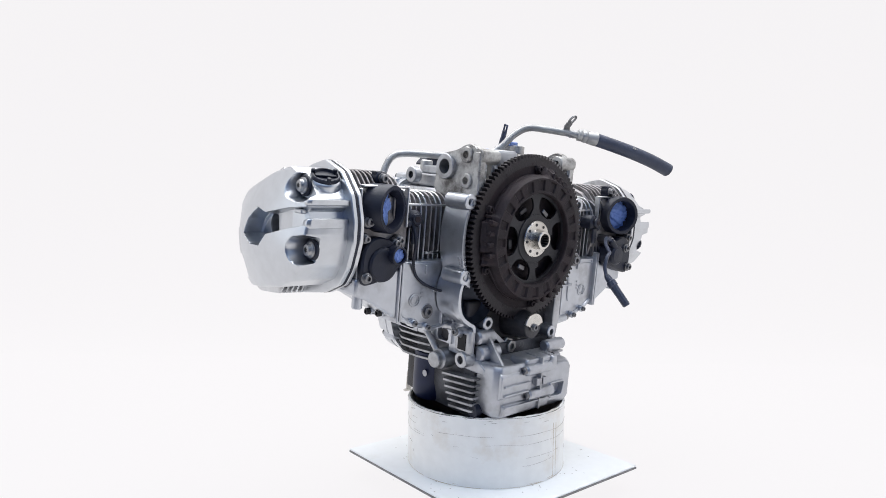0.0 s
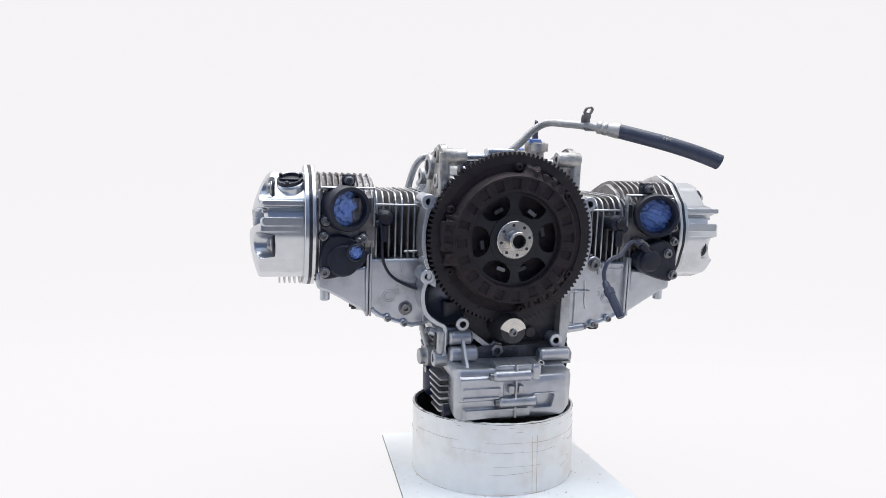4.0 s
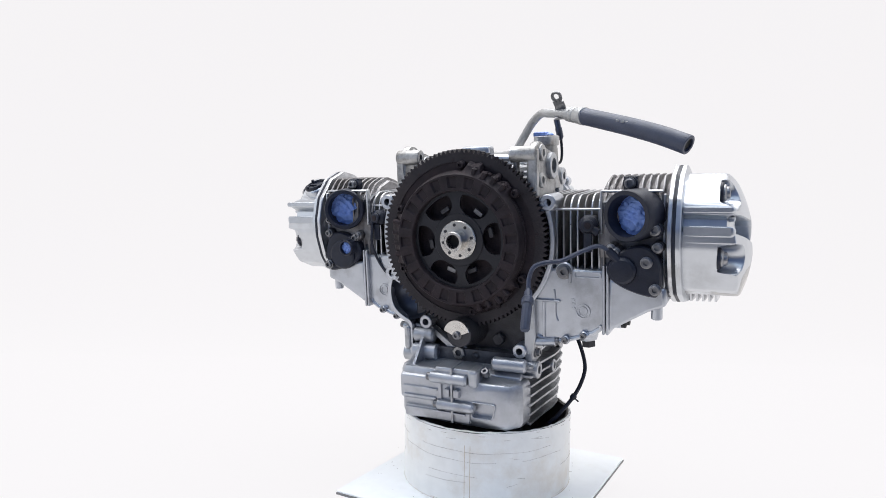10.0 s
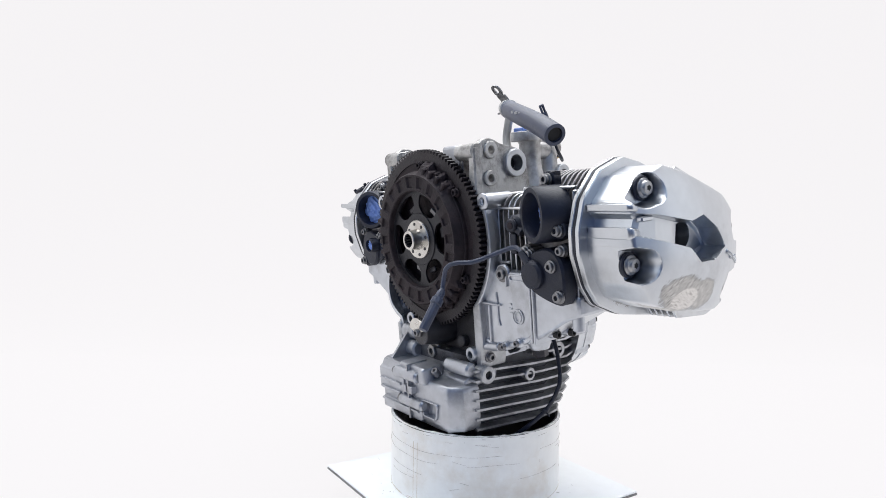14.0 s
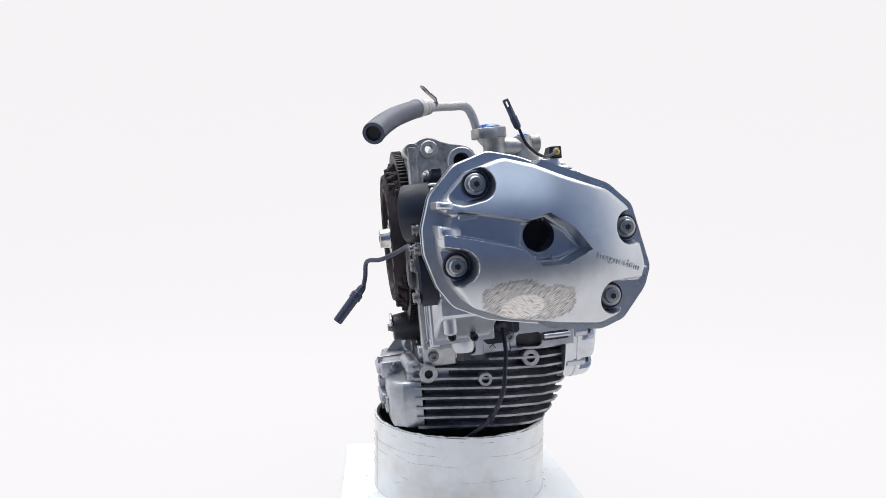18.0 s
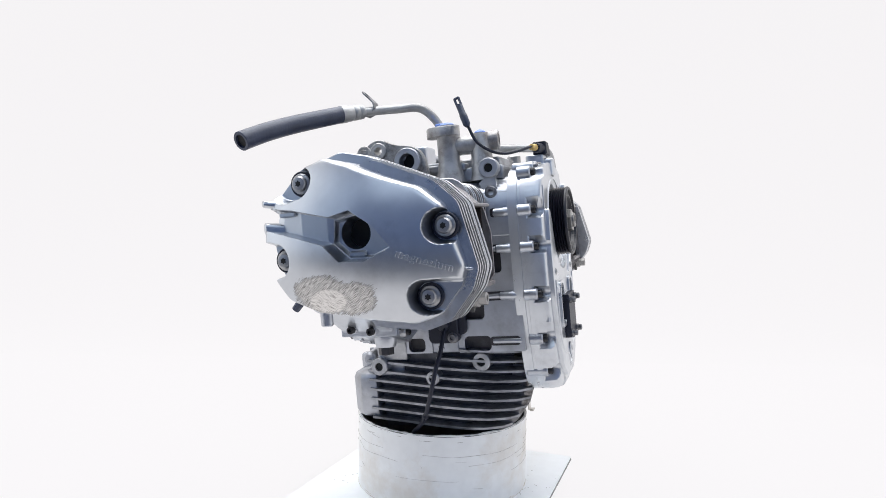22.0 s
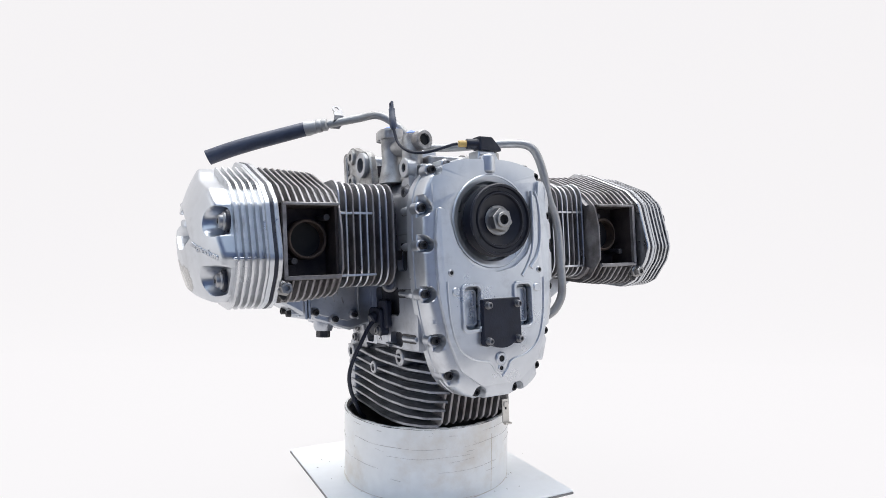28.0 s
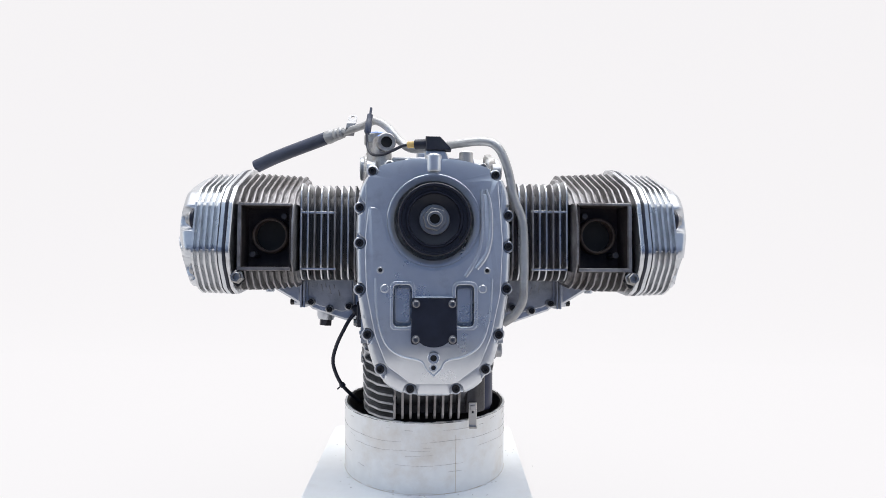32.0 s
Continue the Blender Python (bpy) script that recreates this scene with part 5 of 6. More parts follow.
def front_cover():
    edge = [(0.0849, 0.0704), (0.0381, 0.083), (-0.0366, 0.0841), (-0.0882, 0.069), (-0.105, 0.040), (-0.1075, -0.030), (-0.1045, -0.1005), (-0.0935, -0.159), (-0.0800, -0.2060),
            (-0.0610, -0.2285), (-0.0340, -0.2400), (0.0340, -0.2400), (0.0610, -0.2285), (0.0800, -0.2060), (0.0935, -0.159), (0.1045, -0.1005), (0.1075, -0.030), (0.105, 0.040)]
    loop = round_corners([(x * 1.012, -0.075 + (z + 0.075) * 1.012) for x, z in edge], 0.02)
    def scaled(k, kz=None):
        return [(x * k, -0.075 + (z + 0.075) * (kz or k)) for x, z in loop]
    s = Shape()
    s.rings([[(x, y, z) for x, z in scaled(k, kz)] for y, k, kz in ((0.116, 1.0, 1.0), (0.129, 1.0, 1.0), (0.1295, 0.990, 0.992), (0.1335, 0.990, 0.992), (0.134, 1.0, 1.0), (0.1405, 1.0, 1.0), (0.1425, 0.985, 0.988))], True, True, True)
    flange = part("front_cover", s, FRONT, ENGINE, "satin silver front engine cover")
    # the raised body: cheeks slope in from the flange and are scooped out round each bolt
    body = round_corners([(0.080, 0.075), (0.0365, 0.086), (-0.035, 0.086), (-0.080, 0.073), (-0.0935, 0.046), (-0.0960, -0.030), (-0.0925, -0.0985), (-0.080, -0.157), (-0.0665, -0.199),
                        (-0.0510, -0.2165), (-0.030, -0.2255), (0.030, -0.2255), (0.0510, -0.2165), (0.0665, -0.199), (0.080, -0.157), (0.0925, -0.0985), (0.0960, -0.030), (0.0935, 0.046)], 0.02)
    def dense(pts, m=6):
        return [tuple(p[q] + (pts[(i + 1) % len(pts)][q] - p[q]) * j / m for q in (0, 1)) for i, p in enumerate(pts) for j in range(m)]
    far, near = dense(loop), dense(body)
    def scooped(pts, r):
        out = []
        for x, z in pts:
            h = math.hypot(x, z + 0.075)
            ux, uz = x / h, (z + 0.075) / h
            for bx, bz in SIDE_BOLTS:
                dn, dt = (x - bx) * ux + (z - bz) * uz, -(x - bx) * uz + (z - bz) * ux
                if abs(dt) < r:
                    back = dn + math.sqrt(r * r - dt * dt)
                    if 0 < back < 0.03:
                        x, z = x - ux * back, z - uz * back
                        break
            out.append((x, z))
        return out
    def cheek(f, shrink, scoop):
        row = []
        for a, b in zip(far, near):
            x, z = a[0] + (b[0] - a[0]) * f, a[1] + (b[1] - a[1]) * f
            x, z = x * shrink, -0.075 + (z + 0.075) * shrink
            row.append((x, z))
        return scooped(row, 0.0098) if scoop else row
    s = Shape()
    s.rings([[(x, y, z) for x, z in cheek(f, k, c)] for y, f, k, c in ((0.1385, 0.0, 0.996, 0), (0.1400, 0.0, 1.0, 0), (0.1402, 0.0, 1.0, 1), (0.1540, 0.05, 1.0, 1), (0.1585, 0.15, 1.0, 1), (0.1612, 0.32, 1.0, 1), (0.1628, 0.58, 1.0, 1), (0.1634, 1.0, 0.97, 1))] +
            [[(r * math.cos(a), y, r * math.sin(a)) for a in [math.atan2(z + 0.075, x) for x, z in cheek(1.0, 0.97, 1)]] for y, r in ((0.1634, 0.0625), (0.1624, 0.0590), (0.1615, 0.0555), (0.1600, 0.0545), (0.1480, 0.0535), (0.1475, 0.0525), (0.1475, 0.0100))])
    body_part = part("cover_body", s, FRONT, flange, sharp=32)
    panel = [(0.0900, 0.0190), (0.0760, 0.0150), (0.0700, -0.0060), (0.0640, -0.0280), (0.0520, -0.0480), (0.0310, -0.0640), (0.0, -0.0705), (-0.0310, -0.0640), (-0.0530, -0.0480), (-0.0655, -0.0250),
             (-0.0700, 0.0060), (-0.0670, 0.0370), (-0.0720, 0.0370), (-0.0765, 0.0280), (-0.0800, 0.0600), (-0.0880, 0.0600), (-0.0915, -0.0300), (-0.0885, -0.0985), (-0.0765, -0.1560), (-0.0610, -0.1950), (-0.0285, -0.2190),
             (0.0285, -0.2190), (0.0610, -0.1950), (0.0765, -0.1560), (0.0885, -0.0985), (0.0915, -0.0300)]
    s = Shape()
    panel = [(x * 1.04, -0.075 + (z + 0.075) * 1.03) if abs(x) > 0.07 and z < 0 or z < -0.08 else (x, z) for x, z in panel]
    panel = scooped(dense(round_corners(panel, 0.006, 3), 4), 0.0102)
    s.rings([[(x, y, z) for x, z in [(p[0] * k, -0.075 + (p[1] + 0.075) * k) for p in panel]] for y, k in ((0.150, 1.0), (0.1672, 1.0), (0.1684, 0.997), (0.1690, 0.988))])
    plate = part("raised_panel", s, FRONT, flange, sharp=40)
    for solid in (plate, body_part):
        carve(solid, [round_box(k * 0.0425 - 0.0125, k * 0.0425 + 0.0125, -0.1455, -0.0885, 0.006) for k in (1, -1)], 0.1560, 0.180)
    s = Shape()
    s.ring((0, 0.159, 0), (0, 0.1646, 0), 0.0650, 0.0625, 72, 0.0010)
    part("well_lip", s, FRONT, flange)
    # raised lower panel outlined by a ridge, with its V at the bottom
    for k in (1, -1):
        ridge(flange, [(k * 0.0800, -0.080), (k * 0.0770, -0.130), (k * 0.0660, -0.167), (k * 0.0450, -0.185), (k * 0.0180, -0.192), (k * 0.0100, -0.203), (0, -0.213)], 0.0017, 0.1688)
        ridge(flange, [(k * 0.0940, 0.050), (k * 0.0930, 0.0), (k * 0.0890, -0.090), (k * 0.0770, -0.152), (k * 0.0600, -0.192), (k * 0.030, -0.216)], 0.0010, 0.1634)
    # two leaf-shaped ridges beside the pulley well, with thick tips
    for line, tip in (([(-0.0655, 0.043), (-0.0660, 0.010), (-0.0655, -0.020), (-0.0620, -0.042), (-0.0540, -0.060), (-0.0430, -0.077)], 0.0030),
                      ([(-0.0715, 0.043), (-0.0765, 0.026), (-0.0785, 0.000), (-0.0770, -0.028), (-0.0700, -0.050), (-0.0580, -0.066)], 0.0042)):
        s = Shape()
        s.tube([(x, 0.1682, z) for x, z in line], 0.0020, 10, 5, tip)
        part("cast_ridge", s, FRONT, flange)
    ridge(flange, [(0.0290, -0.1060), (0.0, -0.1058), (-0.0290, -0.1060)], 0.0014, 0.1692)
    # sunken pockets with frames
    for k in (1, -1):
        frame_out, frame_in = round_box(k * 0.0425 - 0.0170, k * 0.0425 + 0.0170, -0.150, -0.084, 0.008), round_box(k * 0.0425 - 0.0125, k * 0.0425 + 0.0125, -0.1455, -0.0885, 0.006)
        s = Shape()
        s.band(frame_out, frame_in, "y", 0.1675, 0.1722)
        part("pocket_frame", s, FRONT, flange, bevel=0.0008)
        s = Shape()
        s.band(round_box(k * 0.0425 - 0.0105, k * 0.0425 + 0.0105, -0.141, -0.093, 0.004), round_box(k * 0.0425 - 0.0090, k * 0.0425 + 0.0090, -0.1395, -0.0945, 0.004), "y", 0.1555, 0.1625)
        part("pocket_rim", s, CASE, flange)
        s = Shape()
        s.prism(round_box(k * 0.0425 - 0.0088, k * 0.0425 + 0.0088, -0.1393, -0.0947, 0.004), "y", 0.1550, 0.1592)
        part("pocket_panel", s, FRONT, flange)
        boss(flange, (k * 0.067, 0.167, -0.094), (k * 0.067, 0.1712, -0.094), 0.0060, 0, FRONT, "small_boss")
        boss(flange, (k * 0.073, 0.164, -0.0690), (k * 0.073, 0.1705, -0.0690), 0.0048, 0.0027, CASE, "threaded_boss", 16, 0.0008)
        s = Shape()
        s.box(*sorted((k * 0.0885, k * 0.0985)), 0.146, 0.1615, -0.138, -0.118, 0.003)
        part("cheek_lug", s, FRONT, flange, bevel=0.002)
    boss(flange, (0, 0.165, -0.188), (0, 0.1722, -0.188), 0.0088, 0.0044, FRONT, "threaded_boss", 24, 0.0012)
    boss(flange, (0, 0.163, -0.201), (0, 0.1705, -0.201), 0.0055, 0.0032, FRONT, "threaded_boss", 18, 0.0010)
    # black square cap with four screws
    s = Shape()
    bow = [(0.0345 * math.sin(radians(a)), -0.1385 - 0.0345 * math.cos(radians(a))) for a in range(-24, 25, 6)]
    cap_line = round_corners([(-0.0315, -0.1070), (-0.0315, -0.1690), (-0.0200, -0.1690)], 0.004)[6:18] + bow + round_corners([(0.0205, -0.1690), (0.0308, -0.1690), (0.0308, -0.1070)], 0.004)[:12] + [(0.0300, -0.1062), (-0.0305, -0.1062)]
    s.prism(cap_line, "y", 0.168, 0.1775, 0.001)
    part("square_cap", s, PLASTIC, flange, "black square plastic cap")
    for x, z in ((0.0242, -0.1142), (-0.0245, -0.1142), (0.0245, -0.162), (-0.0250, -0.1622)):
        boss(flange, (x, 0.172, z), (x, 0.1785, z), 0.0066, 0, PLASTIC, "screw_seat", 18)
        screw(flange, (x, 0.1785, z), (0, 1, 0), 0.0043, 0.0075, "cap_screw", BOLT, 0.0052)
    # crank pulley
    s = Shape()
    pr = [(0.0, 0.046)]
    for i in range(6):
        pr += [(0.0040 + 0.0036 * i, 0.0462), (0.0058 + 0.0036 * i, 0.0496)]
    pr += [(0.0260, 0.0496), (0.0275, 0.0484), (0.0275, 0.0455), (0.0240, 0.0445), (0.0235, 0.0395), (0.0255, 0.0380), (0.0255, 0.0360), (0.0215, 0.0345), (0.0175, 0.0230), (0.0165, 0.0200), (0.0165, 0.001)]
    s.lathe((0, 0.1590, 0), (0, 1, 0), pr, 72)
    pulley = part("crank_pulley", s, PULLEY, ENGINE, "black ribbed crankshaft pulley", sharp=25)
    # Dark discs on the face stand for the shade of balance holes.
    for a in (90, 215, 325):
        s = Shape()
        s.cyl((0.042 * math.cos(radians(a)), 0.1822, 0.042 * math.sin(radians(a))), (0.042 * math.cos(radians(a)), 0.1832, 0.042 * math.sin(radians(a))), 0.0022, 12)
        part("balance_hole", s, DARK, pulley)
    s = Shape()
    s.lathe((0, 0.1750, 0), (0, 1, 0), [(0, 0.0200), (0.002, 0.0210), (0.003, 0.0200)], 36)
    part("washer", s, NUT, pulley)
    screw(pulley, (0, 0.1770, 0), (0, 1, 0), 0.0165, 0.011, "crank_nut", NUT, 0, True, 6)
    s = Shape()
    s.ring((0, 0.185, 0), (0, 0.1915, 0), 0.0105, 0.0068, 28)
    part("crank_nose", s, NUT, pulley)
    s = Shape()
    s.cyl((0, 0.185, 0), (0, 0.1870, 0), 0.0068, 20)
    part("crank_bore", s, DARK, pulley)
    # flange bolts in their bosses
    for x, z in SIDE_BOLTS:
        boss(flange, (x, 0.1285 if abs(x) > 0.08 else 0.118, z), (x, 0.1480, z), 0.0085, 0, CAST, "bolt_boss", 20)
        if abs(x) > 0.089:
            d = Shape()
            d.lathe((x * 0.985, 0.094, z), (0, 1, 0), [(0, 0.0035), (0.002, 0.0058), (0.014, 0.0062), (0.020, 0.0066), (0.026, 0.0040)], 16)
            part("bolt_dome", d, CAST, flange)
        screw(flange, (x, 0.1478, z), (0, 1, 0), 0.0056, 0.0060, "flange_bolt", BLACK_BOLT)
    for x, z in ((0.036, 0.0815), (-0.034, 0.0755), (-0.069, 0.0770), (0.062, 0.079)):
        boss(flange, (x, 0.118, z), (x, 0.1485, z), 0.0072, 0, FRONT, "bolt_boss", 18)
        screw(flange, (x, 0.1480, z), (0, 1, 0), 0.0050, 0.006, "flange_bolt", BOLT)
    # sensor boss and its plug on top
    s = Shape()
    s.prism([(0.0135, 0.066), (0.0125, 0.100), (-0.0145, 0.100), (-0.026, 0.080), (-0.030, 0.070)], "y", 0.128, 0.155, 0.002)
    s.cyl((0.0005, 0.157, 0.066), (0.0005, 0.157, 0.094), 0.0115, 24, 0.003)
    part("sensor_boss", s, FRONT, flange, bevel=0.002)
    return flange


front_cover()


def clutch():
    s = Shape()
    n = 108
    outer = []
    for i in range(n):
        for f, r in ((0.0, 0.1250), (0.25, 0.1298), (0.52, 0.1298), (0.77, 0.1250)):
            a = 2 * math.pi * (i + f) / n
            outer.append((r * math.cos(a), r * math.sin(a)))
    s.band(outer, [(p[0] * 0.112 / math.hypot(*p), p[1] * 0.112 / math.hypot(*p)) for p in outer], "y", -0.1055, -0.0935)
    c = part("clutch", s, GEAR, ENGINE, "rusty brown dry clutch with a toothed starter ring")
    s = Shape()
    s.lathe((0, -0.094, 0), (0, -1, 0), [(0, 0.118), (0.009, 0.118), (0.0105, 0.1165), (0.0098, 0.110), (0.0098, 0.0965), (0.004, 0.0955), (0.004, 0.001)], 96, True, True)
    part("flywheel_disc", s, CLUTCH, c)
    # pressed housing: three worn, ragged tabs outside, shallow square recesses round the face
    m = 360
    rnd = random.Random(21)
    rag = [rnd.uniform(-1, 1) for _ in range(90)]
    def lobed(r, d, amp):
        out = 0.0
        for c0 in (62, 181, 303):
            q = abs((d - c0 + 180) % 360 - 180)
            out = max(out, 1 - step(19, 24, q))
        w = d / 4.0
        i = int(w) % 90
        jag = rag[i] + (rag[(i + 1) % 90] - rag[i]) * step(0.2, 0.8, w - int(w))
        return r + amp * out * (1.15 + 0.60 * jag)
    def recess(d):
        w = (d / 18.0 + 0.3) % 1.0
        return step(0.18, 0.24, w) * (1 - step(0.66, 0.72, w))
    s = Shape()
    rings = []
    for y, r, amp, dent in ((-0.100, 0.1000, 0.0085, 0), (-0.1085, 0.1000, 0.0085, 0), (-0.1095, 0.0990, 0.0080, 0), (-0.1150, 0.0985, 0.0060, 0), (-0.1165, 0.0975, 0.0035, 0), (-0.1215, 0.0962, 0.0, 0), (-0.1240, 0.0945, 0.0, 0),
                            (-0.1238, 0.0920, 0.0, 0), (-0.1238, 0.0910, 0.0, 1), (-0.1238, 0.0765, 0.0, 1), (-0.1238, 0.0755, 0.0, 0), (-0.1238, 0.0725, 0.0, 0), (-0.1225, 0.0712, 0.0, 0), (-0.1060, 0.0690, 0.0, 0)):
        rings.append([(lobed(r, d, amp) * math.cos(radians(d)), y + 0.0026 * dent * recess(d), lobed(r, d, amp) * math.sin(radians(d))) for d in range(m)])
    s.rings(rings, True, False, False)
    part("pressure_plate", s, CLUTCH, c, "rust-brown clutch pressure plate with ragged tabs", sharp=30)
    for a in (38, 88, 156, 206, 279, 330):
        a = radians(a)
        screw(c, (0.1072 * math.cos(a), -0.1045, 0.1072 * math.sin(a)), (0, -1, 0), 0.0052, 0.0080, "clutch_screw", CLUTCH, 0.0066)
    # thick vanes behind the tabs
    for c0 in (62, 181, 303):
        for q in (-15, -6, 3, 12):
            a = radians(90 - (c0 + q))
            s = Shape()
            s.box(-0.0036, 0.0036, -0.1225 + 0.0015 * rnd.random(), -0.1060, 0.0945, 0.1065 + 0.003 * rnd.random(), 0.0016)
            s.moved(Matrix.Rotation(a, 4, "Y"))
            part("vane", s, CLUTCH, c)
    # burrs along the ragged tabs
    for _ in range(26):
        a, r = radians(rnd.choice((62, 181, 303)) + rnd.uniform(-20, 20)), rnd.uniform(0.098, 0.108)
        s = Shape()
        s.cyl((r * math.cos(a), -0.1080, r * math.sin(a)), (r * math.cos(a) * 0.99, -0.1125 - rnd.uniform(0, 0.003), r * math.sin(a) * 0.99), rnd.uniform(0.0018, 0.0034), 8, 0.0008)
        part("burr", s, CLUTCH, c)
    for i in range(12):
        a = radians(5 + 30 * i)
        s = Shape()
        s.cyl((0.1150 * math.cos(a), -0.1040, 0.1150 * math.sin(a)), (0.1150 * math.cos(a), -0.1058, 0.1150 * math.sin(a)), 0.0026, 12)
        part("rivet", s, CLUTCH, c)
    # driven disc: a spoked plate with six round-ended windows
    s = Shape()
    s.ring((0, -0.1120, 0), (0, -0.1155, 0), 0.0715, 0.0660, 72, 0.0006)
    s.ring((0, -0.1120, 0), (0, -0.1165, 0), 0.0385, 0.0120, 60, 0.0006)
    part("driven_disc", s, DISC, c, "dark spoked clutch disc")
    for i in range(6):
        a = radians(60 * i - 3)
        s = Shape()
        spoke = [(0.0140, 0.0675), (0.0085, 0.0605), (0.0064, 0.0535), (0.0068, 0.0470), (0.0105, 0.0405), (0.0150, 0.0350)]
        s.prism([(-x, z) for x, z in spoke] + [(x, z) for x, z in reversed(spoke)], "y", -0.1150, -0.1120, 0.0004)
        s.moved(Matrix.Rotation(a, 4, "Y"))
        part("spoke", s, DISC, c)
        s = Shape()
        s.box(-0.0075, 0.0075, -0.1085, -0.1045, 0.0445, 0.0520, 0.001)
        s.moved(Matrix.Rotation(a + radians(30), 4, "Y") @ Matrix.Rotation(radians(random.Random(i).uniform(-14, 14)), 4, "Y"))
        part("diaphragm_finger", s, BOLT if i in (0, 3) else GREASE_SHADE, c)
    s = Shape()
    s.lathe((0, -0.1160, 0), (0, -1, 0), [(0, 0.0285), (0.0030, 0.0285), (0.0040, 0.0275), (0.0042, 0.0160), (0.008, 0.0150), (0.0150, 0.0142), (0.0185, 0.0142), (0.0195, 0.0132), (0.0195, 0.0102), (0.0080, 0.0100)], 48)
    hub = part("splined_hub", s, STEEL, c, "bright steel splined hub")
    s = Shape()
    s.cyl((0, -0.1235, 0), (0, -0.1255, 0), 0.0101, 24, 0.0002)
    part("hub_bore", s, DARK, c)
    for i in range(8):
        a = radians(45 * i + 10)
        s = Shape()
        s.cyl((0.0225 * math.cos(a), -0.1195, 0.0225 * math.sin(a)), (0.0225 * math.cos(a), -0.1208, 0.0225 * math.sin(a)), 0.0024, 12, 0.0002)
        part("hub_rivet", s, GREASE_SHADE, c)
    for i in range(14):
        a = 2 * math.pi * i / 14
        s = Shape()
        s.box(-0.0008, 0.0008, -0.1350, -0.1260, 0.0086, 0.0103, 0.0002)
        s.moved(Matrix.Rotation(a, 4, "Y"))
        part("spline", s, GREASE_SHADE, c)
    return c


clutch()
RAGS = []


def crumple(name, seed, r, label):
    """A crumpled blue paper rag: folded facets in a rough ball."""
    rnd = random.Random(seed)
    bm = bmesh.new()
    bmesh.ops.create_icosphere(bm, subdivisions=5, radius=1.0)
    folds = [(Vector((rnd.uniform(-1, 1), rnd.uniform(-1, 1), rnd.uniform(-1, 1))).normalized(), rnd.uniform(2, 9), rnd.uniform(0, 6)) for _ in range(14)]
    for v in bm.verts:
        k = 1.0 + 0.085 * sum(abs(((v.co.dot(d) * f + p) % 2) - 1) - 0.5 for d, f, p in folds)
        v.co = Vector((v.co.x * r * k, v.co.y * r * 0.38 * k, v.co.z * r * k))
    me = bpy.data.meshes.new(name)
    bm.to_mesh(me)
    bm.free()
    me.materials.append(BLUE)
    ob = new(name, me)
    return tagged(ob, label, "rag", "blue rags in the intakes")


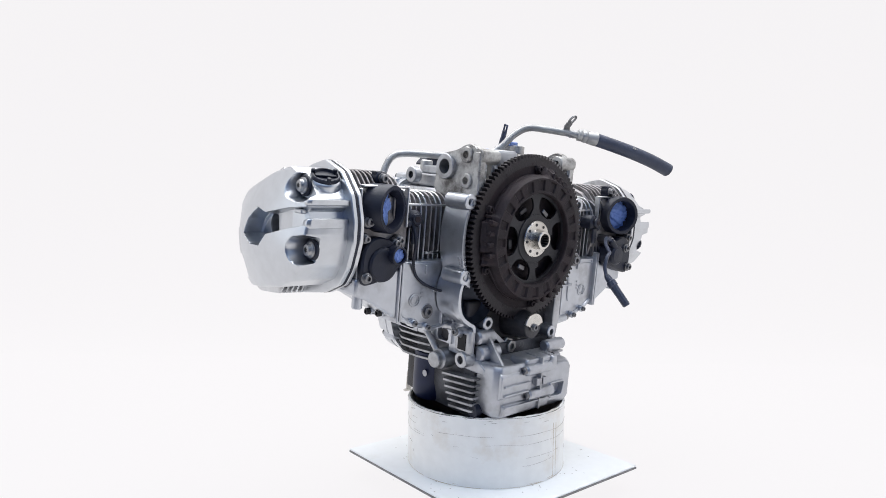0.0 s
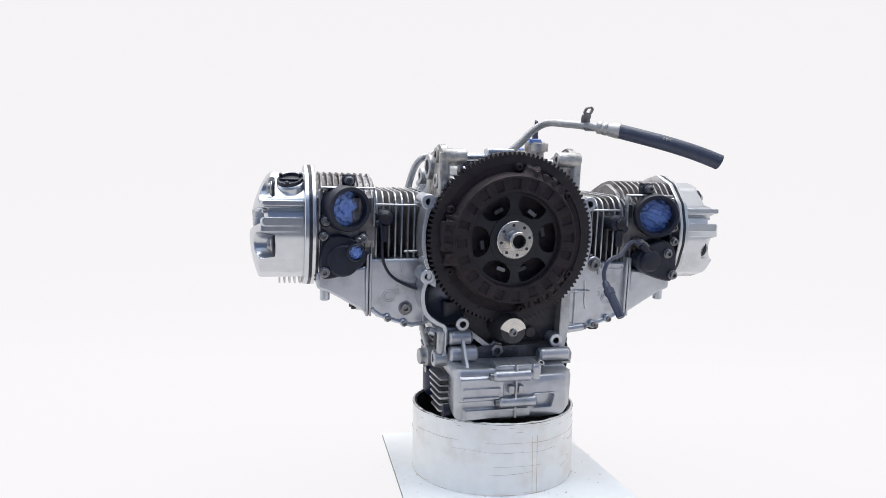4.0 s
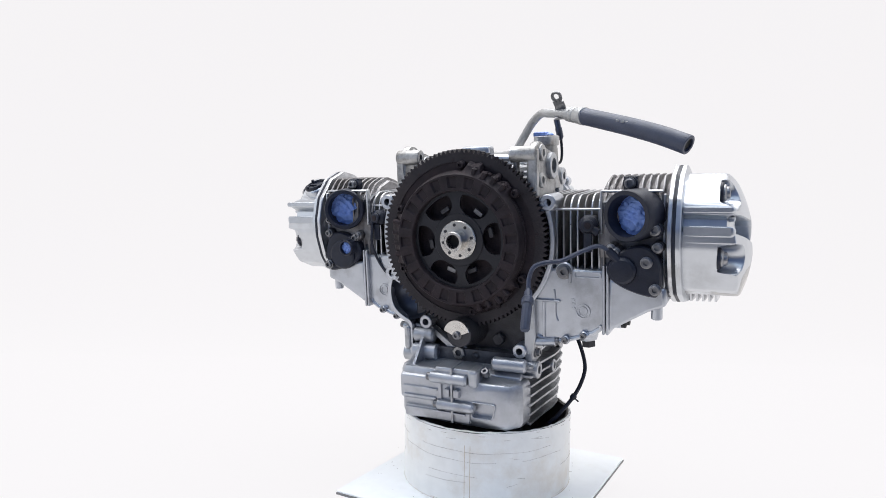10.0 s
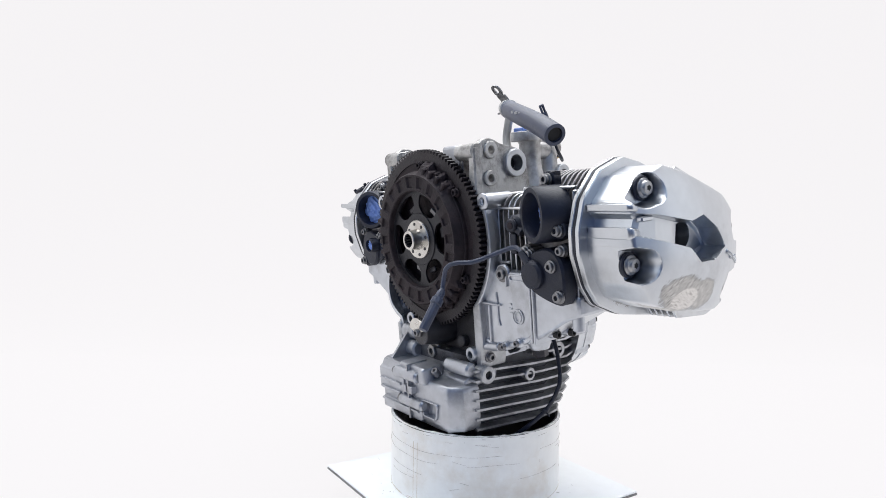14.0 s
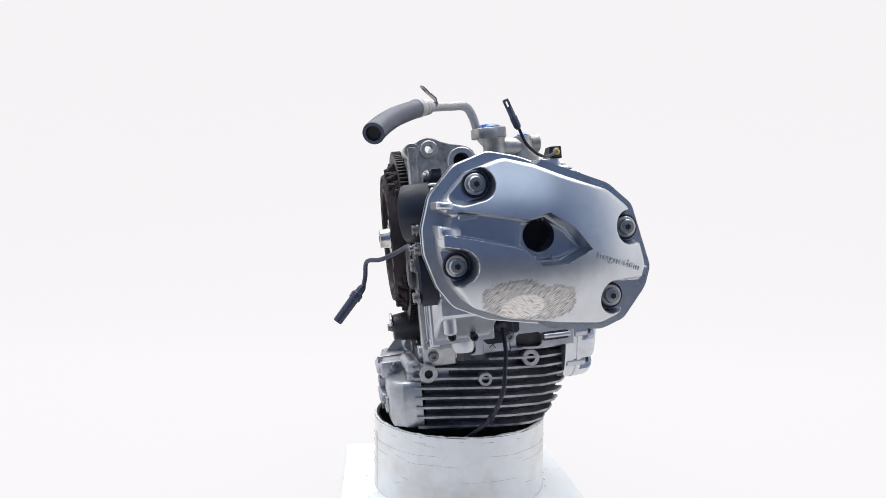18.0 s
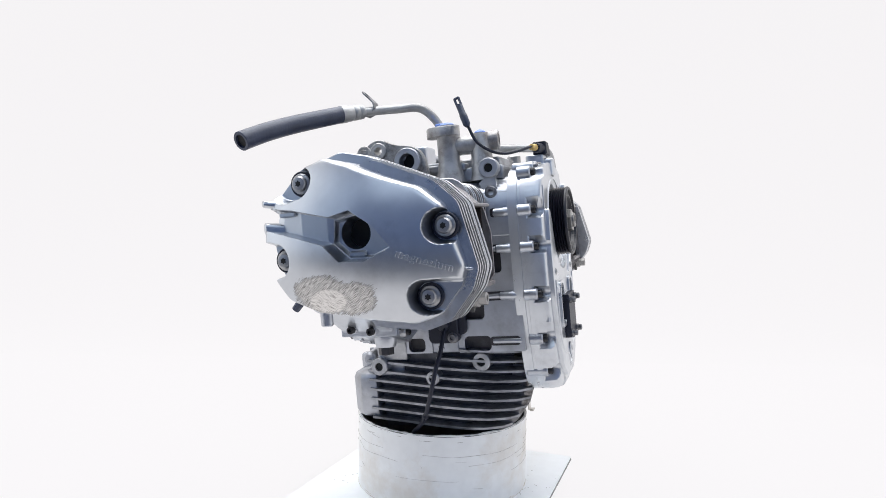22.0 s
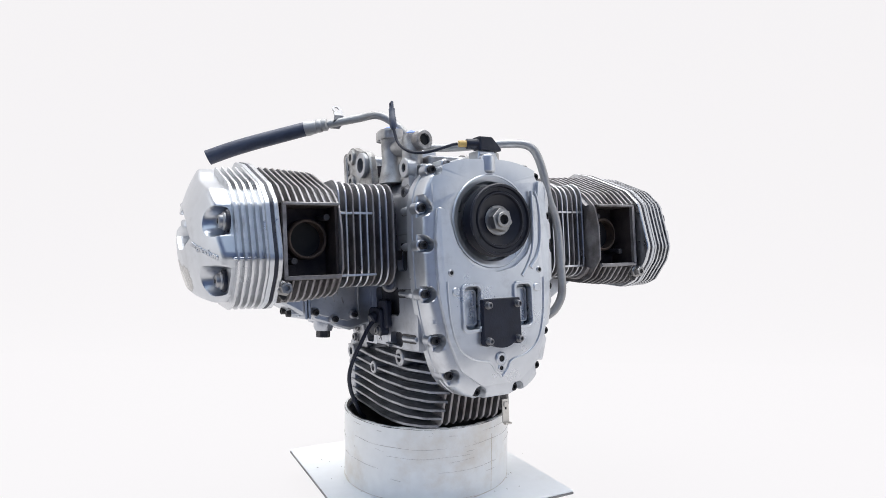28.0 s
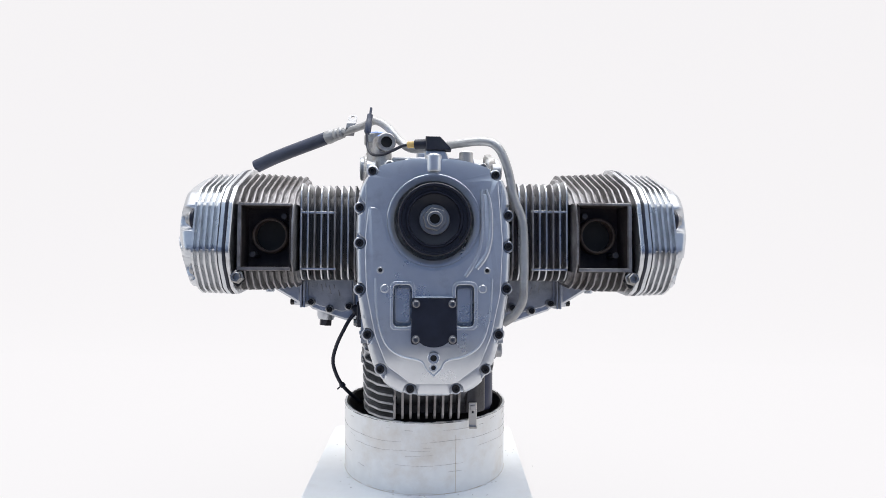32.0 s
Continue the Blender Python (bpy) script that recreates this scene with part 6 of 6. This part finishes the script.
def intake(k):
    """The intake side of a head: black stub, flange screws, a plastic cover plate and a spark plug cap."""
    dy = 0 if k > 0 else 0.056
    s = Shape()
    s.lathe((k * 0.2500, -0.080 + dy, 0.037), (-k * 0.38, -1, 0.0), [(0, 0.034), (0.015, 0.0342), (0.036, 0.0338), (0.038, 0.0325), (0.038, 0.0272), (0.036, 0.0265), (0.006, 0.0260)], 44, True, True)
    stub = part("intake_stub", s, PLASTIC, ENGINE, "black plastic intake stub")
    for x, z, y in ((0.271, 0.0190, -0.104), (0.236, 0.0775, -0.082)):
        boss(stub, (k * x, y + 0.012 + dy, z), (k * x, y - 0.002 + dy, z), 0.0100, 0, PLASTIC, "stub_ear")
        screw(stub, (k * x, y - 0.002 + dy, z), (0, -1, 0), 0.0060, 0.0080, "screw", BOLT, 0.0075)
        s = Shape()
        s.prism([(k * x - 0.009, z - 0.009), (k * x + 0.009, z - 0.009), (k * x + 0.009, z + 0.009), (k * x - 0.009, z + 0.009)] if abs(z) > 0.05 else
                [(k * 0.263, z - 0.004), (k * x, z - 0.010), (k * x, z + 0.010), (k * 0.264, z + 0.012)], "y", y + dy, y + 0.012 + dy, 0.001)
        part("ear_web", s, PLASTIC, stub)
    for x, z in ((0.2745, -0.004), (0.216, -0.007), (0.222, -0.011)):
        boss(stub, (k * x, -0.085 + dy, z), (k * x, -0.106 + dy, z), 0.0080, 0, GREASE_SHADE, "screw_boss", 18)
        screw(stub, (k * x, -0.106 + dy, z), (0, -1, 0), 0.0052, 0.0075, "screw", BOLT, 0.0068)
    # cover plate below the stub
    s = Shape()
    s.prism(smooth_loop([(k * 0.280, -0.068), (k * 0.281, -0.020), (k * 0.262, 0.000), (k * 0.236, -0.004), (k * 0.212, -0.022), (k * 0.210, -0.042), (k * 0.230, -0.058), (k * 0.262, -0.068)], 2), "y", -0.112 + dy, -0.088 + dy, 0.003)
    plate = part("cam_cover_plate", s, PLASTIC, ENGINE, "black plastic cam sensor plate")
    screw(plate, (k * 0.2733, -0.112 + dy, -0.0571), (0, -1, 0), 0.0060, 0.0075, "screw", BOLT, 0.0078)
    if k > 0:
        screw(plate, (k * 0.2622, -0.112 + dy, -0.0224), (0, -1, 0), 0.0060, 0.0060, "screw", BOLT, 0.0078)
        s = Shape()
        s.lathe((k * 0.232, -0.111 + dy, -0.034), (0, -1, 0), [(0, 0.0185), (0.005, 0.0175), (0.008, 0.0140), (0.009, 0.001)], 28)
        s.cyl((k * 0.228, -0.114 + dy, -0.022), (k * 0.214, -0.112 + dy, -0.008), 0.0055, 14)
        part("sensor_bulge", s, PLASTIC, plate)
    else:
        s = Shape()
        s.ring((k * 0.229, -0.108 + dy, -0.026), (k * 0.229, -0.128 + dy, -0.026), 0.0130, 0.0105, 28, 0.0010)
        s.lathe((k * 0.246, -0.110 + dy, -0.040), (0, -1, 0), [(0, 0.025), (0.004, 0.024), (0.006, 0.021), (0.0062, 0.001)], 28, True, True)
        part("breather_tube", s, PLASTIC, plate)
    # spark plug cap with its tag
    s = Shape()
    x, y = k * 0.183, (-0.097 if k > 0 else -0.045)
    s.cyl((x * 0.97, y + 0.045, 0.022), (x, y, 0.0225), 0.0128, 20, 0.004)
    s.cyl((x, y, 0.0225), (x * 1.005, y - 0.005, 0.0225), 0.0085, 18, 0.002)
    s.cyl((x, y + 0.004, 0.020), (x + k * 0.014, y + 0.004, 0.012), 0.0055, 14, 0.001)
    cap = part("spark_plug_cap", s, PLASTIC, ENGINE, "black spark plug cap with a rusty tip")
    s = Shape()
    s.cyl((x * 1.005, y - 0.0045, 0.0225), (x * 1.006, y - 0.006, 0.0225), 0.0045, 14)
    part("rusty_tip", s, CLUTCH, cap)
    s = Shape()
    s.box(x - 0.0055, x + 0.0055, y - 0.001, y + 0.003, -0.014, 0.012, 0.001)
    part("pull_tag", s, PLASTIC, cap)
    r = crumple("blue_rag", 5 + k, 0.0275, "crumpled blue paper rag stuffed in a black intake stub")
    RAGS.append((r, pose(k * (0.2462 if k > 0 else 0.2452), (-0.0900 if k > 0 else -0.0930) + dy, 0.036, 0, 0, -21 * k)))


intake(1)
intake(-1)
small = crumple("blue_rag", 9, 0.0102, "small blue paper rag stuffed in a black breather tube")
RAGS.append((small, pose(-0.229, -0.0650, -0.026)))


def oil_line():
    s = Shape()
    s.tube([(0.172, -0.081, 0.1672), (0.139, -0.0575, 0.1728), (0.110, -0.030, 0.1765), (0.090, -0.004, 0.1775), (0.071, 0.010, 0.165), (0.050, 0.022, 0.140), (0.032, 0.040, 0.124), (0.004, 0.072, 0.1185),
            (-0.035, 0.110, 0.1180), (-0.066, 0.136, 0.1170), (-0.084, 0.146, 0.112), (-0.096, 0.149, 0.098), (-0.106, 0.1495, 0.070), (-0.113, 0.150, 0.035), (-0.1255, 0.150, 0.002), (-0.1275, 0.152, -0.040),
            (-0.1265, 0.155, -0.090), (-0.1245, 0.154, -0.112), (-0.114, 0.149, -0.131), (-0.100, 0.140, -0.142)], 0.0062, 14, 6)
    line = part("oil_line", s, PIPE, ENGINE, "dull metal oil line with a rubber hose end")
    s = Shape()
    d = Vector((0.174 - 0.150, -0.0825 + 0.0655, 0.167 - 0.1715)).normalized()
    prof = []
    for h, r in ((0, 0.0075), (0.002, 0.0098), (0.007, 0.0102), (0.009, 0.0092), (0.011, 0.0104), (0.016, 0.0106), (0.018, 0.0096), (0.020, 0.0108), (0.027, 0.0112), (0.029, 0.0118), (0.036, 0.0120), (0.037, 0.0105)):
        prof.append((h, r))
    s.lathe((0.1475, -0.0640, 0.1720), d, prof, 24)
    part("crimp_sleeve", s, PIPE, line, "crimped aluminium sleeve")
    s = Shape()
    s.tube([(0.174, -0.0825, 0.167), (0.205, -0.1000, 0.1590), (0.243, -0.1190, 0.1488), (0.280, -0.1350, 0.1373), (0.311, -0.1475, 0.1255)], 0.0112, 18, 6, 0.0118)
    hose = part("hose", s, RUBBER, line, "black rubber hose")
    e0, e1 = Vector((0.300, -0.1435, 0.1306)), Vector((0.311, -0.1475, 0.1255))
    d = (e1 - e0).normalized()
    s = Shape()
    s.ring(e1 - d * 0.001, e1 + d * 0.0035, 0.0119, 0.0082, 24, 0.0006)
    part("hose_lip", s, RUBBER, line)
    s = Shape()
    s.cyl(e1 - d * 0.002, e1 + d * 0.0006, 0.0083, 18)
    part("hose_bore", s, DARK, line)
    s = Shape()
    for i in range(3):
        s.box(0.226 + 0.006 * i, 0.230 + 0.006 * i, -0.128, -0.1270, 0.156 - 0.0016 * i, 0.159 - 0.0016 * i, 0.0002)
    part("hose_print", s, PIPE, line, "worn pale print")
    # bent bracket with a slotted eye: a strip folded up from the pipe
    s = Shape()
    w, th = 0.0076, 0.0009
    fold = [(-0.0630, 0.1660), (-0.0560, 0.1690), (-0.0505, 0.1760), (-0.0520, 0.1840), (-0.0580, 0.1905)]
    rings = []
    for i, (y, z) in enumerate(fold):
        a, c = fold[max(i - 1, 0)], fold[min(i + 1, len(fold) - 1)]
        d = Vector((0, c[0] - a[0], c[1] - a[1])).normalized()
        o = Vector((0, -d.z, d.y)) * th
        x = 0.1370 - 0.0012 * i
        q = Vector((0, y, z))
        rings.append([q + Vector((x - w, 0, 0)) - o, q + Vector((x + w, 0, 0)) - o, q + Vector((x + w, 0, 0)) + o, q + Vector((x - w, 0, 0)) + o])
    s.rings(rings)
    part("bracket", s, BOLT, line, "bent steel bracket")
    eye = Shape()
    eye.band(round_box(-w, w, -0.001, 0.0175, 0.0075), round_box(-0.0034, 0.0034, 0.0050, 0.0140, 0.0033), "y", -th, th)
    eye.moved(Matrix.Translation((0.1318, -0.0578, 0.1900)) @ Matrix.Rotation(radians(43), 4, "X"))
    part("bracket_eye", eye, BOLT, line)


oil_line()


def cables():
    # front temperature lead with its loose plug
    s = Shape()
    s.tube([(0.0985, 0.0660, 0.148), (0.0990, 0.0700, 0.138), (0.0975, 0.0790, 0.118), (0.0900, 0.0960, 0.1040), (0.0760, 0.1120, 0.1000), (0.0600, 0.1270, 0.1030), (0.0460, 0.1380, 0.1075), (0.0380, 0.1420, 0.1090)], 0.0022, 10, 6)
    lead = part("sensor_lead", s, PLASTIC, ENGINE, "thin black lead with a loose plug")
    s = Shape()
    d = Vector((0.0944 - 0.0990, 0.0551 - 0.0685, 0.1823 - 0.1433)).normalized()
    base = Vector((0.0990, 0.0685, 0.1400))
    s.lathe(base, d, [(0, 0.0030), (0.004, 0.0052), (0.018, 0.0054), (0.020, 0.0047), (0.034, 0.0046)], 12)
    u = d.cross(Vector((1, 0, 0.2))).normalized()
    for q in (-1, 1):
        a = base + d * 0.032 + u * 0.0030 * q
        s.cyl(a, a + d * 0.013, 0.0018, 8, 0.0003)
    a = base + d * 0.0445
    s.cyl(a - u * 0.0038, a + u * 0.0038, 0.0019, 8, 0.0003)
    part("loose_plug", s, RUBBER, lead)
    s = Shape()
    s.cyl((0.0370, 0.1425, 0.1090), (0.0260, 0.1470, 0.1088), 0.0048, 14)
    part("yellow_seal", s, YELLOW, lead, "ochre rubber seal")
    s = Shape()
    s.cyl((0.0270, 0.1465, 0.1088), (0.0080, 0.1520, 0.1088), 0.0072, 16, 0.001)
    s.prism([(0.0120, 0.0995), (0.0120, 0.1185), (-0.0080, 0.1185), (-0.0240, 0.1020), (-0.0240, 0.0995)], "y", 0.140, 0.160, 0.002)
    part("sensor_plug", s, PLASTIC, lead, "angled black connector")
    # lead of the rear cam sensor, hanging with its connector
    s = Shape()
    s.tube([(0.2140, -0.1120, -0.0080), (0.2000, -0.1120, -0.0030), (0.1800, -0.1240, -0.0100), (0.1600, -0.1450, -0.0190), (0.1420, -0.1590, -0.0200), (0.1290, -0.1640, -0.0260), (0.1230, -0.1660, -0.0420), (0.1240, -0.1700, -0.0560)], 0.0030, 10, 6)
    lead = part("cam_sensor_lead", s, RUBBER, ENGINE, "grey black sensor lead hanging loose")
    s = Shape()
    s.lathe((0.1236, -0.1690, -0.0540), (0.004, -0.020, -0.022), [(0, 0.0034), (0.004, 0.0052), (0.012, 0.0058), (0.014, 0.0078), (0.022, 0.0080), (0.0235, 0.0066), (0.058, 0.0062), (0.060, 0.0052)], 10)
    part("lead_connector", s, RUBBER, lead, "slate grey connector")
    s = Shape()
    s.tube([(-0.2100, -0.0380, 0.0250), (-0.1950, -0.0360, 0.0290), (-0.1890, -0.0480, 0.0100), (-0.1880, -0.0540, -0.0150), (-0.1850, -0.0480, -0.0400), (-0.1760, -0.0440, -0.0600), (-0.1620, -0.0460, -0.0730), (-0.1400, -0.0510, -0.0830), (-0.1300, -0.0560, -0.0850)], 0.0022, 10, 6)
    part("knock_lead", s, PLASTIC, ENGINE, "thin black lead along the cylinder")
    s = Shape()
    s.tube([(0.1120, 0.0180, -0.130), (0.1250, 0.0160, -0.1430), (0.1370, 0.0140, -0.1640), (0.1480, 0.0080, -0.1880), (0.1535, 0.0025, -0.2120), (0.1490, -0.0060, -0.2340), (0.1400, -0.0150, -0.2530), (0.1290, -0.0280, -0.2680), (0.1190, -0.0420, -0.2800), (0.1100, -0.0480, -0.2880)], 0.0030, 10, 6)
    lead = part("oil_switch_lead", s, PLASTIC, ENGINE, "black lead hanging into the pipe stand")
    s = Shape()
    s.lathe((0.1420, -0.0130, -0.2500), (-0.6, -0.6, -0.8), [(0, 0.0032), (0.002, 0.0046), (0.007, 0.0046), (0.009, 0.0032)], 10)
    s.cyl((0.1400, -0.0160, -0.2530), (0.1480, -0.0160, -0.2600), 0.0012, 8, 0.0002)
    part("cable_tie", s, PLASTIC, lead)


cables()


def oil_cap():
    """The ribbed filler cap on top of one cover, set in a bright round seat."""
    m = Matrix.Translation((-0.3225, -0.0200, 0.0775)) @ Vector((-0.15, -0.40, 0.90)).to_track_quat("Z", "Y").to_matrix().to_4x4()
    s = Shape()
    s.lathe((0, 0, -0.024), (0, 0, 1), [(0, 0.0225), (0.017, 0.0215), (0.0190, 0.0205), (0.0200, 0.0190), (0.0200, 0.001)], 40, True, True)
    s.moved(m)
    cap = part("cap_seat", s, COVER, ENGINE, "bright round filler seat")
    s = Shape()
    s.lathe((0, 0, -0.004), (0, 0, 1), [(0, 0.0190), (0.0045, 0.0190), (0.0055, 0.0180), (0.0055, 0.0165), (0.0020, 0.0150), (0.0012, 0.001)], 36, True, True)
    s.box(-0.0145, 0.0145, -0.0020, 0.0020, -0.0030, 0.0006, 0.0008)
    for a in (35, 155, 275):
        s.cyl((0.0172 * math.cos(radians(a)), 0.0172 * math.sin(radians(a)), -0.003), (0.0172 * math.cos(radians(a)), 0.0172 * math.sin(radians(a)), 0.0050), 0.0030, 10)
    s.moved(m)
    part("filler_cap", s, PLASTIC, cap, "black plastic oil filler cap")


oil_cap()


def lettering():
    cu = bpy.data.curves.new("lettering", "FONT")
    cu.body, cu.size, cu.extrude, cu.space_character = "magnesium", 0.0118, 0.0012, 1.08
    cu.bevel_depth = 0.0002
    tmp = new("lettering_curve", cu)
    me = bpy.data.meshes.new_from_object(tmp.evaluated_get(bpy.context.evaluated_depsgraph_get()))
    bpy.data.objects.remove(tmp)
    me.materials.clear()
    me.materials.append(COVER)
    ob = new("lettering", me)
    ob.parent = ENGINE
    ob["label"] = "raised silver letters on the valve cover"
    # laid on the cover's face, which falls away towards the front
    c_, s_ = math.cos(radians(-21)), math.sin(radians(-21))
    wide = max(v.co.x for v in me.vertices)
    for v in me.vertices:
        u, w = v.co.x * 0.0565 / wide, v.co.y
        y, z = 0.0590 + u * c_ - w * s_, -0.0222 + u * s_ + w * c_
        r, a = math.hypot(y - MID[0], z - MID[1]), math.atan2(z - MID[1], y - MID[0]) % (2 * math.pi)
        v.co = (cover_height(y, z, RADII[int(a / (2 * math.pi) * N) % N] - 0.0124 - r) + v.co.z + 0.0002, y, z)
    me.update()


lettering()


def motions():
    seat = BASE @ pose(0, 0, 0.382, 5.8)
    rows = range(33)
    for thing, m in [(ENGINE, seat), (DRUM_THING, BASE @ pose(0.005, -0.0093, -0.0075)), (BOARD_THING, BASE @ pose(0.012, -0.012, -0.0075, 0, 0, -3))] + [(r, seat @ p) for r, p in RAGS]:
        walk(thing, [(t, pose(0, 0, 0, 0, 0, turn(t)) @ m) for t in rows])


motions()
